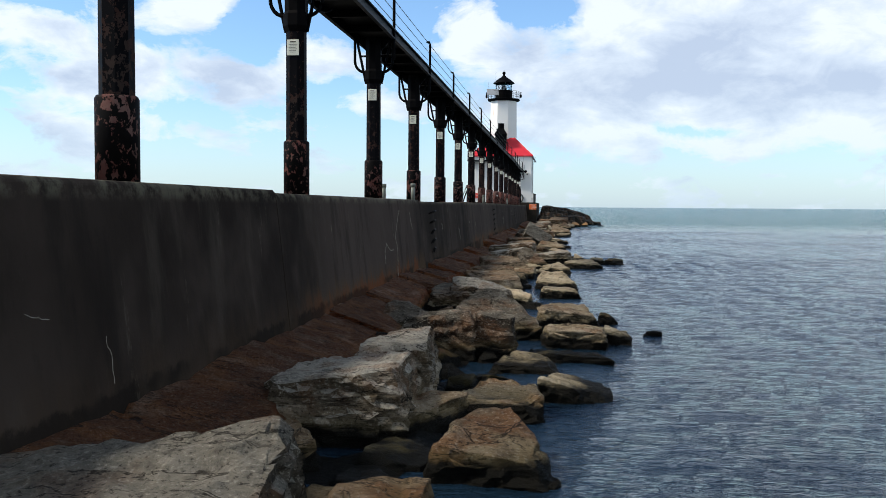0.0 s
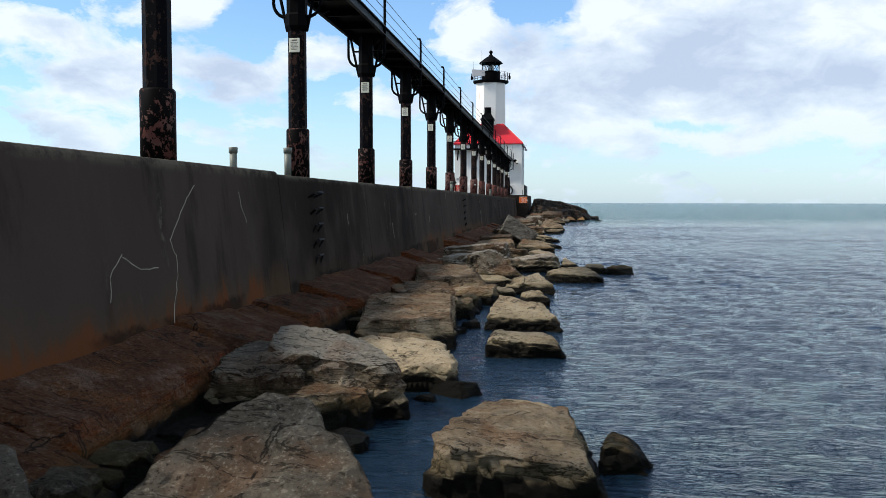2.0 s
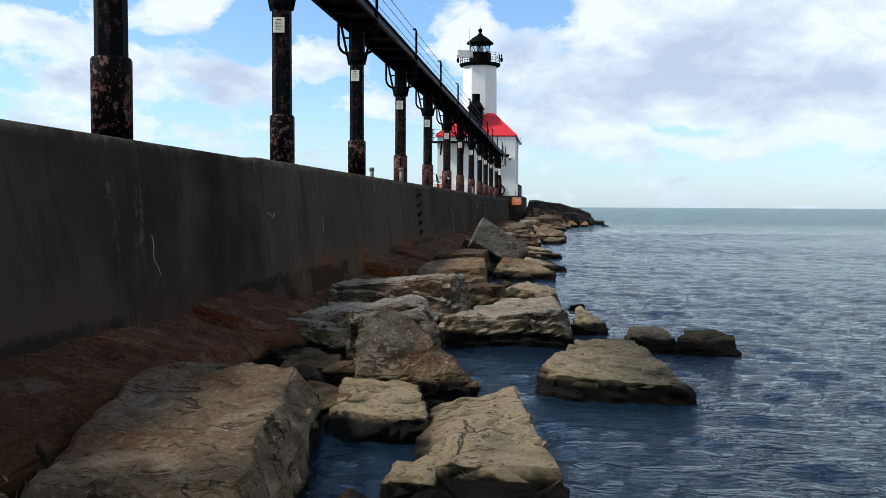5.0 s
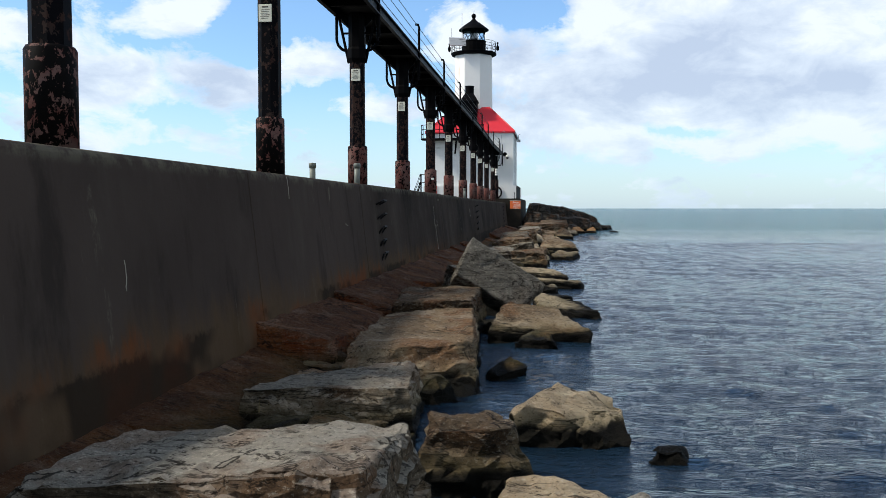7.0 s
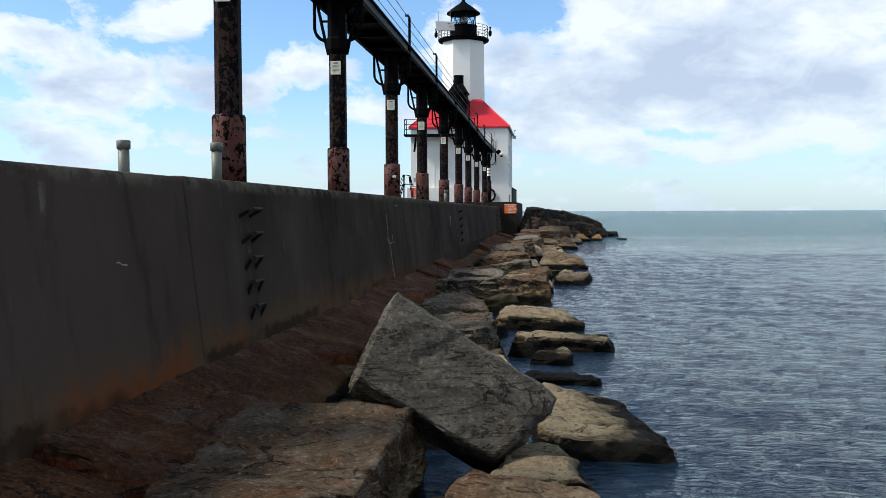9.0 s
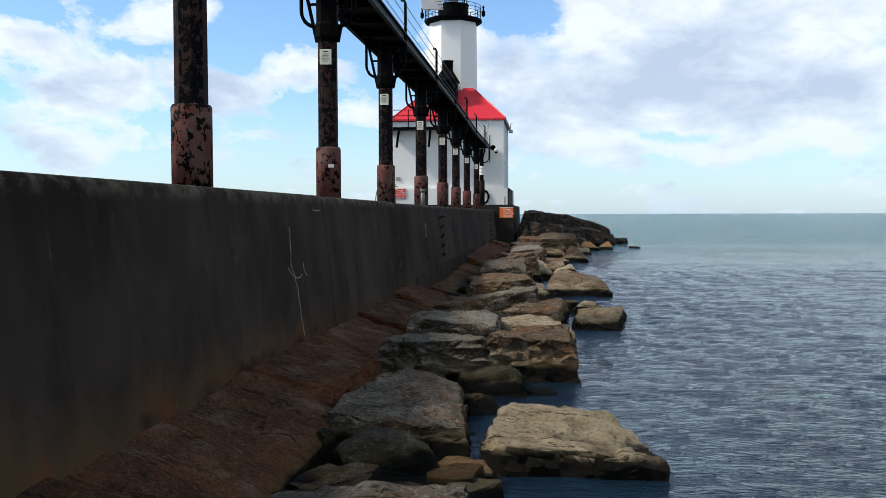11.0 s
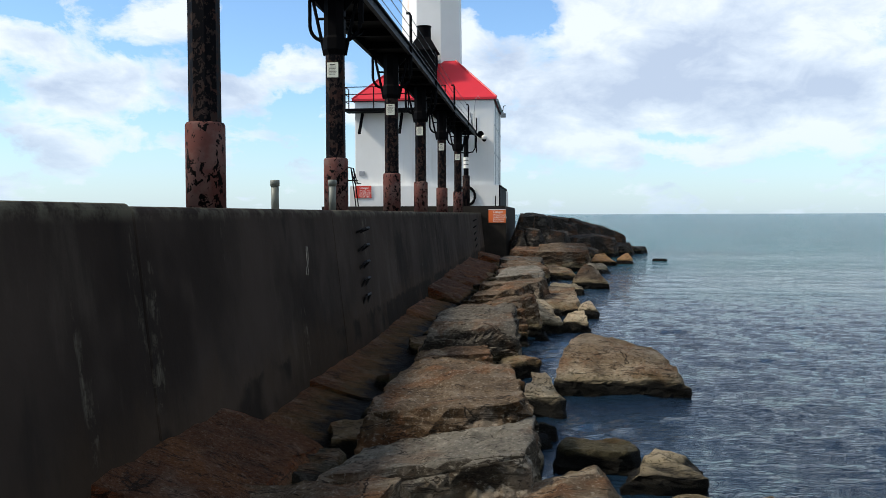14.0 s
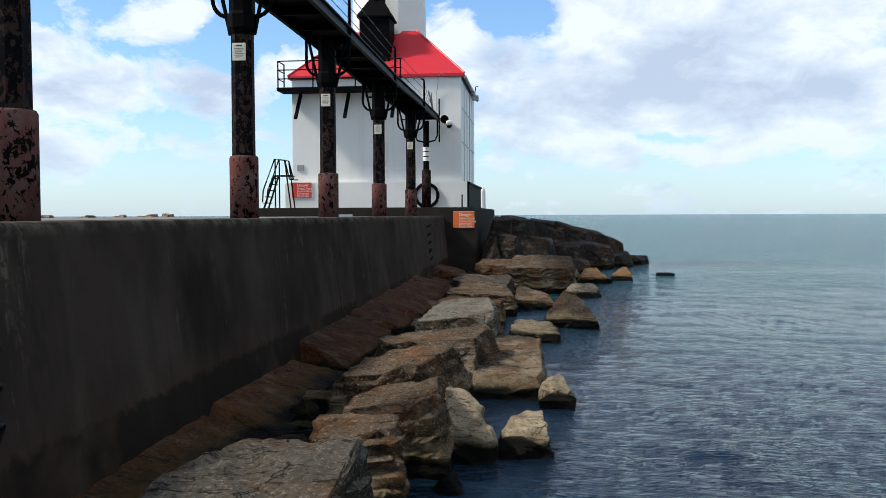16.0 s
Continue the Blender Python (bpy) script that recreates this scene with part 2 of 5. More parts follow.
def rock_material(name, top, side, pale, pale_amount, rust=0.0, speck=0.5):
    m = Mat(name, 0.88, spec=0.10)
    broad = m.noise(2.3, 5, 0.6)
    mid = m.noise(5.0, 6, 0.62, None, (1, 1, 1.5))
    fine = m.noise(26, 8, 0.74, None, (1, 1, 1.4))
    grit = m.noise(85, 3, 0.7)
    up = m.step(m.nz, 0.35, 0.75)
    # most side colours are darker than the top, with flank shade put in
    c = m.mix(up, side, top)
    # bleached band above the water, with an uneven upper edge
    above = m.math("SUBTRACT", m.z, WL)
    band = m.math("SUBTRACT", above, m.math("MULTIPLY", broad, 0.75))
    bleach = m.math("MULTIPLY", m.step(band, 0.06, -0.14), m.math("SUBTRACT", 1.0, m.math("MULTIPLY", up, 0.2)))
    c = m.mix(m.math("MULTIPLY", bleach, pale_amount), c, pale)
    # rust-brown and grey weathering in broad patches
    st = m.step(m.noise(1.4, 5, 0.6), 0.50, 0.60)
    c = m.mix(m.math("MULTIPLY", st, 0.36 + rust), c, (0.21, 0.088, 0.032))
    c = m.mix(m.math("MULTIPLY", m.step(broad, 0.52, 0.66), min(0.45, 2 * speck)), c, m.mix(0.35, c, (0.66, 0.60, 0.50)))
    c = m.mix(m.math("MULTIPLY", m.step(broad, 0.46, 0.34), 0.55), c, m.mix(0.6, c, (0.03, 0.024, 0.018)))
    # mottled skin: lichen specks, pits, darker hollows
    c = m.mix(m.math("MULTIPLY", m.step(fine, 0.545, 0.62), min(0.9, 1.5 * speck)), c, m.mix(0.5, c, (0.74, 0.68, 0.56)))
    c = m.mix(m.math("MULTIPLY", m.step(mid, 0.46, 0.34), 0.55), c, m.mix(0.6, c, (0.03, 0.022, 0.015)))
    c = m.mix(m.math("MULTIPLY", m.step(fine, 0.445, 0.375), 0.75), c, (0.02, 0.015, 0.011))
    c = m.mix(m.math("MULTIPLY", m.step(grit, 0.46, 0.30), 0.45), c, m.mix(0.6, c, (0.03, 0.024, 0.018)))
    # bedding lines on the flanks
    beds = m.noise(1.1, 5, 0.6, None, (0.5, 0.5, 9), 0.3)
    bed = m.math("MULTIPLY", m.step(m.math("ABSOLUTE", m.math("SUBTRACT", beds, 0.47)), 0.020, 0.006), m.math("SUBTRACT", 1.0, m.math("MULTIPLY", up, 0.8)))
    c = m.mix(m.math("MULTIPLY", bed, 0.6), c, (0.02, 0.016, 0.012))
    # a few open cracks
    warp = m.math("ADD", m.voronoi(1.1, None, (1, 1, 1.5)), m.math("MULTIPLY", m.math("SUBTRACT", mid, 0.5), 0.22))
    crack = m.math("MULTIPLY", m.step(m.math("ABSOLUTE", warp), 0.014, 0.004), m.step(m.noise(0.8, 3, 0.6), 0.48, 0.56))
    c = m.mix(m.math("MULTIPLY", crack, 0.85), c, (0.012, 0.010, 0.008))
    # split seams that run across the beds
    seams = m.noise(1.5, 6, 0.62, None, (0.55, 2.6, 2.0), 0.5)
    seam = m.math("MULTIPLY", m.step(m.math("ABSOLUTE", m.math("SUBTRACT", seams, 0.52)), 0.016, 0.004), m.step(m.noise(1.1, 3, 0.6), 0.42, 0.52))
    c = m.mix(m.math("MULTIPLY", seam, 0.8), c, (0.014, 0.011, 0.008))
    tone = m.math("ADD", 0.62, m.math("MULTIPLY", m.rand, 0.30))
    c = m.mix(1.0, c, m.mix(tone, (0, 0, 0), (1, 1, 1)), "MULTIPLY")
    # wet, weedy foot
    foot_band = m.math("ADD", 0.04, m.math("ADD", above, m.math("MULTIPLY", up, 0.03)))
    slime = m.math("ADD", foot_band, m.math("MULTIPLY", m.noise(2.6, 6, 0.62), -0.22))
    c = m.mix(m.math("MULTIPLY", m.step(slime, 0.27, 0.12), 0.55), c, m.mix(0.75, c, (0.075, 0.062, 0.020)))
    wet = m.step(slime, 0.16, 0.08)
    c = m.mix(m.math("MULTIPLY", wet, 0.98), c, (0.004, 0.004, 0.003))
    m.color(c)
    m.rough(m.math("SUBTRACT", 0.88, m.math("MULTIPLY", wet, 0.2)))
    m.bump(broad, 0.6, 0.08)
    m.bump(mid, 1.0, 0.17)
    m.bump(beds, 0.7, 0.10)
    m.bump(fine, 1.0, 0.06)
    m.bump(grit, 0.7, 0.012)
    m.bump(crack, -0.8, 0.03)
    m.bump(bed, -0.6, 0.02)
    m.bump(seam, -0.8, 0.03)
    m.bump(seams, 0.3, 0.04)
    return m.m


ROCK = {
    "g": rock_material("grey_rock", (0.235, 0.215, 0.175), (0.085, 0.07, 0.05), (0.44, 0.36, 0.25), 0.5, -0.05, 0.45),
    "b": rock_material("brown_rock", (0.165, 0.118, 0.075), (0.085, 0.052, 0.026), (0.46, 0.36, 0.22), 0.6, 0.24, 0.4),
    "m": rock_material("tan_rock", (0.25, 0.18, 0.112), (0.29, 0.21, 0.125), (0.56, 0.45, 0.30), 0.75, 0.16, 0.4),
    # its side colour is lowered to hold the shade on the front face
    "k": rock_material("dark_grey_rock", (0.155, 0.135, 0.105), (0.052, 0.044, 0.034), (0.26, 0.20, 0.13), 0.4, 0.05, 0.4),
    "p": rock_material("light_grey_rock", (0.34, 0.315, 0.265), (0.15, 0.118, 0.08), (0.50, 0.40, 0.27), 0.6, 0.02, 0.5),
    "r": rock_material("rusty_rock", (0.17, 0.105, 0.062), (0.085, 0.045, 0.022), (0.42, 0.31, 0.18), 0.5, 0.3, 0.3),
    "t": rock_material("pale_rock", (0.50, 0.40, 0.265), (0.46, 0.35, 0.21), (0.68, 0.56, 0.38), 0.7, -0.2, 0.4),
    # wet stones in the lake; between boulders this dark tone stands for shade
    "d": rock_material("wet_and_gap_shade_rock", (0.08, 0.07, 0.05), (0.05, 0.043, 0.03), (0.10, 0.085, 0.05), 0.3, 0.0, 0.2),
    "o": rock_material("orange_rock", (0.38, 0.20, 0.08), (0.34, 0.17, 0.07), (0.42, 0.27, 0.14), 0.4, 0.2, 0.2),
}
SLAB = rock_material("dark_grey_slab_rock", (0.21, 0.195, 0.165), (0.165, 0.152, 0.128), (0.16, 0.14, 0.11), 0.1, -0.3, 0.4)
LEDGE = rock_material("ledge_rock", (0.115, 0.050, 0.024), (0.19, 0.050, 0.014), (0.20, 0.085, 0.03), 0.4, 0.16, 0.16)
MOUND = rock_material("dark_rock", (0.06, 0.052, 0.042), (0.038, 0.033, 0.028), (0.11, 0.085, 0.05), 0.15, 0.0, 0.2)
# near black: the shade between the boulders is put into this colour
BED = rock_material("gap_shade_rock", (0.022, 0.018, 0.013), (0.016, 0.013, 0.010), (0.03, 0.025, 0.015), 0.2, 0.0, 0.1)
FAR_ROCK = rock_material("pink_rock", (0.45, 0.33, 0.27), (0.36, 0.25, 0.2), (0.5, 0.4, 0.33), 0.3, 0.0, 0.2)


def wall_concrete():
    m = Mat("weathered_concrete", 0.92, spec=0.03)
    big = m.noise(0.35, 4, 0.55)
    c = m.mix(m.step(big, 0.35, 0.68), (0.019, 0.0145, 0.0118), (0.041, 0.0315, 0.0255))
    # two stretches are painted paler to carry their brighter exposure, with soft cloudy patches
    pale_bays = m.math("ADD", m.math("MULTIPLY", m.step(m.y, -96.5, -93.5), m.step(m.y, -79.0, -83.6)), m.math("MULTIPLY", m.step(m.y, -74.0, -69.0), m.step(m.y, -54.0, -60.0)))
    bay = m.math("ADD", m.math("MULTIPLY", m.noise(0.075, 2, 0.5, m.pos, (1, 1, 0.3)), 0.7), m.math("MULTIPLY", pale_bays, 0.22))
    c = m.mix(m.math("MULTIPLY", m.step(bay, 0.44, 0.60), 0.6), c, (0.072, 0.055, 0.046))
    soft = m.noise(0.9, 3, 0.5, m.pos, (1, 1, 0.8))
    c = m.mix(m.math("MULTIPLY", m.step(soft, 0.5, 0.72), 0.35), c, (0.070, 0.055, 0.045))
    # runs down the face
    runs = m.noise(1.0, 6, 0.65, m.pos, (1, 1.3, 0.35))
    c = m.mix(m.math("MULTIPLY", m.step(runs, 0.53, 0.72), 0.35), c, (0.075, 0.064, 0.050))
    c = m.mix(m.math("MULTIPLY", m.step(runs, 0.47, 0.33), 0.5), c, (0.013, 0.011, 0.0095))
    # pale leached marks
    leach = m.math("MULTIPLY", m.step(m.noise(0.8, 5, 0.7, m.pos, (1, 3.2, 0.45)), 0.60, 0.72), m.step(m.noise(7, 5, 0.7), 0.45, 0.6))
    c = m.mix(m.math("MULTIPLY", leach, 0.40), c, (0.19, 0.175, 0.13))
    # ochre and rust splashed up from the foot, in ragged fingers
    ragged = m.math("MULTIPLY", m.noise(1.6, 7, 0.70, m.pos, (1, 1.6, 0.5)), 1.1)
    height = m.math("SUBTRACT", m.z, ragged)
    bays = m.math("ADD", m.math("MULTIPLY", m.step(m.y, -95.9, -93.0), m.step(m.y, -83.5, -83.6)), m.math("MULTIPLY", m.step(m.y, -71.0, -69.0), m.step(m.y, -44.0, -52.0)))
    low = m.math("MULTIPLY", m.step(height, 0.72, 0.20), m.math("ADD", 0.25, m.math("MULTIPLY", bays, 0.75)))
    c = m.mix(m.math("MULTIPLY", low, 0.55), c, (0.085, 0.052, 0.024))
    rusty = m.math("MULTIPLY", m.step(height, 0.51, 0.24), m.math("MULTIPLY", bays, m.step(m.noise(0.45, 4, 0.6), 0.43, 0.56)))
    c = m.mix(m.math("MULTIPLY", rusty, 0.75), c, (0.115, 0.038, 0.014))
    # ragged near-black patches low on the face
    foot_band = m.math("MULTIPLY", m.step(m.math("SUBTRACT", m.z, m.math("MULTIPLY", m.noise(5.0, 6, 0.7), 0.3)), 0.75, 0.66), m.step(m.noise(0.7, 3), 0.45, 0.55))
    c = m.mix(m.math("MULTIPLY", foot_band, 0.7), c, (0.008, 0.007, 0.006))
    # pale worn arris and moss at the top
    crest = m.math("MULTIPLY", m.step(m.z, 2.40, 2.52), m.step(m.noise(3.5, 5, 0.7), 0.40, 0.62))
    c = m.mix(m.math("MULTIPLY", crest, 0.5), c, (0.15, 0.14, 0.10))
    m.color(c)
    m.bump(m.noise(2.2, 6, 0.65), 0.4, 0.04)
    m.bump(m.noise(45, 3, 0.7), 0.2, 0.004)
    return m.m


def peeling_paint(name, paint, under, amount, rust, wear=0.0):
    m = Mat(name, 0.65, spec=0.03)
    n = m.noise(13.0, 8, 0.68, m.pos, (1, 1, 0.75), 0.35)
    n = m.math("ADD", n, m.math("MULTIPLY", m.math("SUBTRACT", m.noise(2.2, 3), 0.5), 0.35))
    n = m.math("ADD", n, m.math("MULTIPLY", m.step(m.y, -75, -38), wear))
    peel = m.step(n, 0.5 - amount, 0.515 - amount)
    rusty = m.mix(m.step(m.noise(3.2, 5, 0.6), 0.4, 0.62), rust, under)
    rusty = m.mix(m.math("MULTIPLY", m.noise(24, 5, 0.7), 0.6), rusty, (0.05, 0.035, 0.028))
    m.color(m.mix(peel, paint, rusty))
    m.rough(m.math("ADD", 0.55, m.math("MULTIPLY", peel, 0.35)))
    m.bump(peel, -0.5, 0.004)
    m.bump(m.noise(30, 4), 0.2, 0.004)
    return m.m


def white_wall():
    m = Mat("white_painted_iron", 0.55)
    c = m.mix(m.noise(0.9, 5, 0.6), (0.66, 0.66, 0.63), (0.77, 0.77, 0.74))
    streak = m.step(m.noise(1.2, 6, 0.65, m.pos, (2.4, 2.4, 0.12)), 0.56, 0.75)
    c = m.mix(m.math("MULTIPLY", streak, 0.28), c, (0.50, 0.47, 0.42))
    m.color(c)
    m.bump(m.noise(1.3, 4), 0.25, 0.03)
    return m.m


def tower_white():
    m = Mat("white_tower_paint", 0.55)
    c = m.mix(m.noise(0.9, 5, 0.6), (0.68, 0.68, 0.65), (0.78, 0.78, 0.75))
    # orange rust runs under the gallery on the shore side
    run = m.math("MULTIPLY", m.step(m.noise(1.5, 5, 0.65, m.pos, (3.2, 3.2, 0.25)), 0.5, 0.66), m.step(m.z, 12.2, 14.6))
    side = m.math("MULTIPLY", m.step(m.x, -3.3, -3.6), run)
    c = m.mix(m.math("MULTIPLY", side, 0.8), c, (0.62, 0.34, 0.12))
    m.color(c)
    m.bump(m.noise(2.3, 3), 0.15, 0.02)
    return m.m


def water_material():
    m = Mat("lake_water", 0.07, spec=0.5)
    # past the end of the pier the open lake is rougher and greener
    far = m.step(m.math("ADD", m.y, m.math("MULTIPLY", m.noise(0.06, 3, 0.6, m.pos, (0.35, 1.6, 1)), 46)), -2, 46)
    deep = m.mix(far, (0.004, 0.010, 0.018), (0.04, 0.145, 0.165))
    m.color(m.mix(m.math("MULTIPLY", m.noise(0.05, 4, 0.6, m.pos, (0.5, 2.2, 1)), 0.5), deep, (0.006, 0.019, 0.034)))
    # dark wave faces of the open lake are painted on as streaks
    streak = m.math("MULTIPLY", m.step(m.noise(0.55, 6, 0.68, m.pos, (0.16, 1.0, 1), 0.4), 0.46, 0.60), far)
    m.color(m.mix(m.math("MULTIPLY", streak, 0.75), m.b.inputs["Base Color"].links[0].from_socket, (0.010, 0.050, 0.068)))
    m.b.inputs["IOR"].default_value = 1.333
    # far off the wave faces turned to the eye reflect less of the low sky
    m.t.links.new(m.math("SUBTRACT", 0.5, m.math("MULTIPLY", far, 0.34)), m.b.inputs["Specular IOR Level"])
    m.b.inputs["Specular Tint"].default_value = (0.41, 0.75, 1.0, 1)
    m.rough(m.math("ADD", 0.05, m.math("MULTIPLY", far, 0.12)))
    m.bump(m.noise(9, 4, 0.6, m.pos, (0.7, 1.6, 1), 0.5), 1.0, 0.045)
    m.bump(m.noise(3.6, 4, 0.6, m.pos, (0.45, 1.5, 1), 0.3), 1.0, 0.03)
    m.bump(m.math("MULTIPLY", m.noise(1.3, 5, 0.65, m.pos, (0.4, 1.3, 1), 0.4), far), 1.0, 0.9)
    return m.m


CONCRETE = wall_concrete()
PLINTH = plain("plinth_concrete", (0.026, 0.022, 0.018), 0.9, 0, 0.5, 1.7, 0.05)
PIER_TOP = plain("pier_deck_concrete", (0.16, 0.15, 0.13), 0.9, 0, 0.3, 2.0)
BLACK_PEEL = peeling_paint("black_paint_peeling", (0.003, 0.003, 0.004), (0.022, 0.016, 0.015), -0.05, (0.030, 0.013, 0.011), 0.04)
SLEEVE = peeling_paint("black_paint_over_red_primer", (0.004, 0.0035, 0.0035), (0.15, 0.088, 0.078), -0.045, (0.125, 0.045, 0.038), 0.11)
BLACK = plain("black_painted_steel", (0.0025, 0.0025, 0.003), 0.6, 0, 0.4, 3.0, 0.03)
BEAM = plain("grey_black_beam_paint", (0.016, 0.019, 0.023), 0.55, 0, 0.35, 2.0, 0.1)
WIRE = plain("weathered_wire", (0.05, 0.05, 0.055), 0.4, 0.6)
WHITE = white_wall()
TOWER = tower_white()
RED = plain("red_roof_paint", (0.50, 0.018, 0.030), 0.45, 0, 0.12, 1.5)
SIGN_RED = plain("red_sign_face", (0.62, 0.055, 0.04), 0.5, 0, 0.08)
SIGN_ORANGE = plain("orange_sign_face", (0.72, 0.15, 0.035), 0.5, 0, 0.08)
SIGN_WHITE = plain("pale_sign_face", (0.62, 0.62, 0.52), 0.5, 0, 0.15, 20)
INK = plain("dark_print", (0.06, 0.05, 0.045), 0.6)
LETTER = plain("white_lettering", (0.80, 0.78, 0.72), 0.5, 0, 0.05)
ZINC = plain("weathered_zinc_pipe", (0.13, 0.14, 0.12), 0.55, 0.2, 0.3)
GREY_METAL = plain("grey_fitting", (0.32, 0.33, 0.34), 0.4, 0.3)
RUNG = plain("rusty_black_rung", (0.005, 0.004, 0.004), 0.7, 0, 0.5, 12)
CRACK = plain("crack_filling", (0.26, 0.24, 0.20), 0.9, 0, 0.5, 9.0, 0.05)
DRY_GRASS = plain("dry_grass", (0.26, 0.20, 0.10), 0.9, 0, 0.3)
glass = Mat("lantern_glass", 0.03)
glass.color((0.85, 0.92, 0.95))
glass.b.inputs["Transmission Weight"].default_value = 1.0
glass.b.inputs["IOR"].default_value = 1.05
GLASS = glass.m
WATER = water_material()

# ---- building helpers ----


def mesh_of(bm, name, material):
    me = bpy.data.meshes.new(name)
    bm.to_mesh(me)
    bm.free()
    me.materials.append(material)
    return me


def part(name, bm, material, parent=None, label="", at=None, smooth=False):
    """Links a bmesh as one mesh object, under a thing or a part if one is given."""
    if smooth:
        for f in bm.faces:
            f.smooth = True
        for e in bm.edges:
            e.smooth = len(e.link_faces) == 2 and e.calc_face_angle(0) < radians(38)
    ob = new(name, mesh_of(bm, name, material))
    if at is not None:
        ob.matrix_basis = at
    if parent is not None:
        ob.parent = parent
    if label:
        tagged(ob, label)
    return ob


def add_box(bm, x0, x1, y0, y1, z0, z1, bevel=0.0):
    r = bmesh.ops.create_cube(bm, size=1.0, matrix=Matrix.Translation(((x0 + x1) / 2, (y0 + y1) / 2, (z0 + z1) / 2)) @ Matrix.Diagonal((x1 - x0, y1 - y0, z1 - z0, 1)))
    if bevel:
        es = list({e for v in r["verts"] for e in v.link_edges})
        bmesh.ops.bevel(bm, geom=es, offset=bevel, segments=2, affect="EDGES", profile=0.6)
    return bm


def box(x0, x1, y0, y1, z0, z1, bevel=0.01):
    return add_box(bmesh.new(), x0, x1, y0, y1, z0, z1, bevel)


def lathe(profile, n=20, cx=0.0, cy=0.0, turn=0.0, bm=None):
    """Turns (radius, z) rows round an upright axis."""
    bm = bm or bmesh.new()
    rings = []
    for r, z in profile:
        rings.append([bm.verts.new((cx + r * math.cos(turn + 2 * math.pi * i / n), cy + r * math.sin(turn + 2 * math.pi * i / n), z)) for i in range(n)])
    for a, b in zip(rings, rings[1:]):
        for i in range(n):
            bm.faces.new((a[i], a[(i + 1) % n], b[(i + 1) % n], b[i]))
    bm.faces.new(rings[0][::-1])
    bm.faces.new(rings[-1])
    return bm


def tube(points, r, n=8, bm=None):
    """A round bar along a line of points."""
    bm = bm or bmesh.new()
    pts = [Vector(p) for p in points]
    rings = []
    for i, p in enumerate(pts):
        d = (pts[min(i + 1, len(pts) - 1)] - pts[max(i - 1, 0)]).normalized()
        ref = Vector((0, 0, 1)) if abs(d.z) < 0.9 else Vector((0, 1, 0))
        u = d.cross(ref).normalized()
        v = d.cross(u)
        rings.append([bm.verts.new(p + r * (math.cos(2 * math.pi * k / n) * u + math.sin(2 * math.pi * k / n) * v)) for k in range(n)])
    for a, b in zip(rings, rings[1:]):
        for k in range(n):
            bm.faces.new((a[k], a[(k + 1) % n], b[(k + 1) % n], b[k]))
    bm.faces.new(rings[0][::-1])
    bm.faces.new(rings[-1])
    bmesh.ops.recalc_face_normals(bm, faces=bm.faces[:])
    return bm


def prism(profile, y0, y1):
    """A cross-section of (x, z) rows drawn out along y."""
    bm = bmesh.new()
    a = [bm.verts.new((x, y0, z)) for x, z in profile]
    b = [bm.verts.new((x, y1, z)) for x, z in profile]
    n = len(profile)
    for i in range(n):
        bm.faces.new((a[i], a[(i + 1) % n], b[(i + 1) % n], b[i]))
    bm.faces.new(a[::-1])
    bm.faces.new(b)
    bmesh.ops.recalc_face_normals(bm, faces=bm.faces[:])
    return bm


def empty(name, label, category, group="", at=None):
    ob = new(name)
    ob.empty_display_size = 0.2
    if at is not None:
        ob.matrix_basis = at
    return tagged(ob, label, category, group)


def text_part(name, words, size, material, parent, at, depth=0.004):
    """Raised lettering in the built-in font, turned into a mesh."""
    cu = bpy.data.curves.new(name, "FONT")
    cu.body, cu.size, cu.extrude = words, size, depth
    cu.align_x, cu.align_y = "LEFT", "CENTER"
    tmp = bpy.data.objects.new(name, cu)
    me = bpy.data.meshes.new_from_object(tmp)
    bpy.data.objects.remove(tmp)
    me.materials.clear()
    me.materials.append(material)
    ob = new(name, me)
    ob.matrix_basis = at
    ob.parent = parent
    return tagged(ob, kind="stuff")


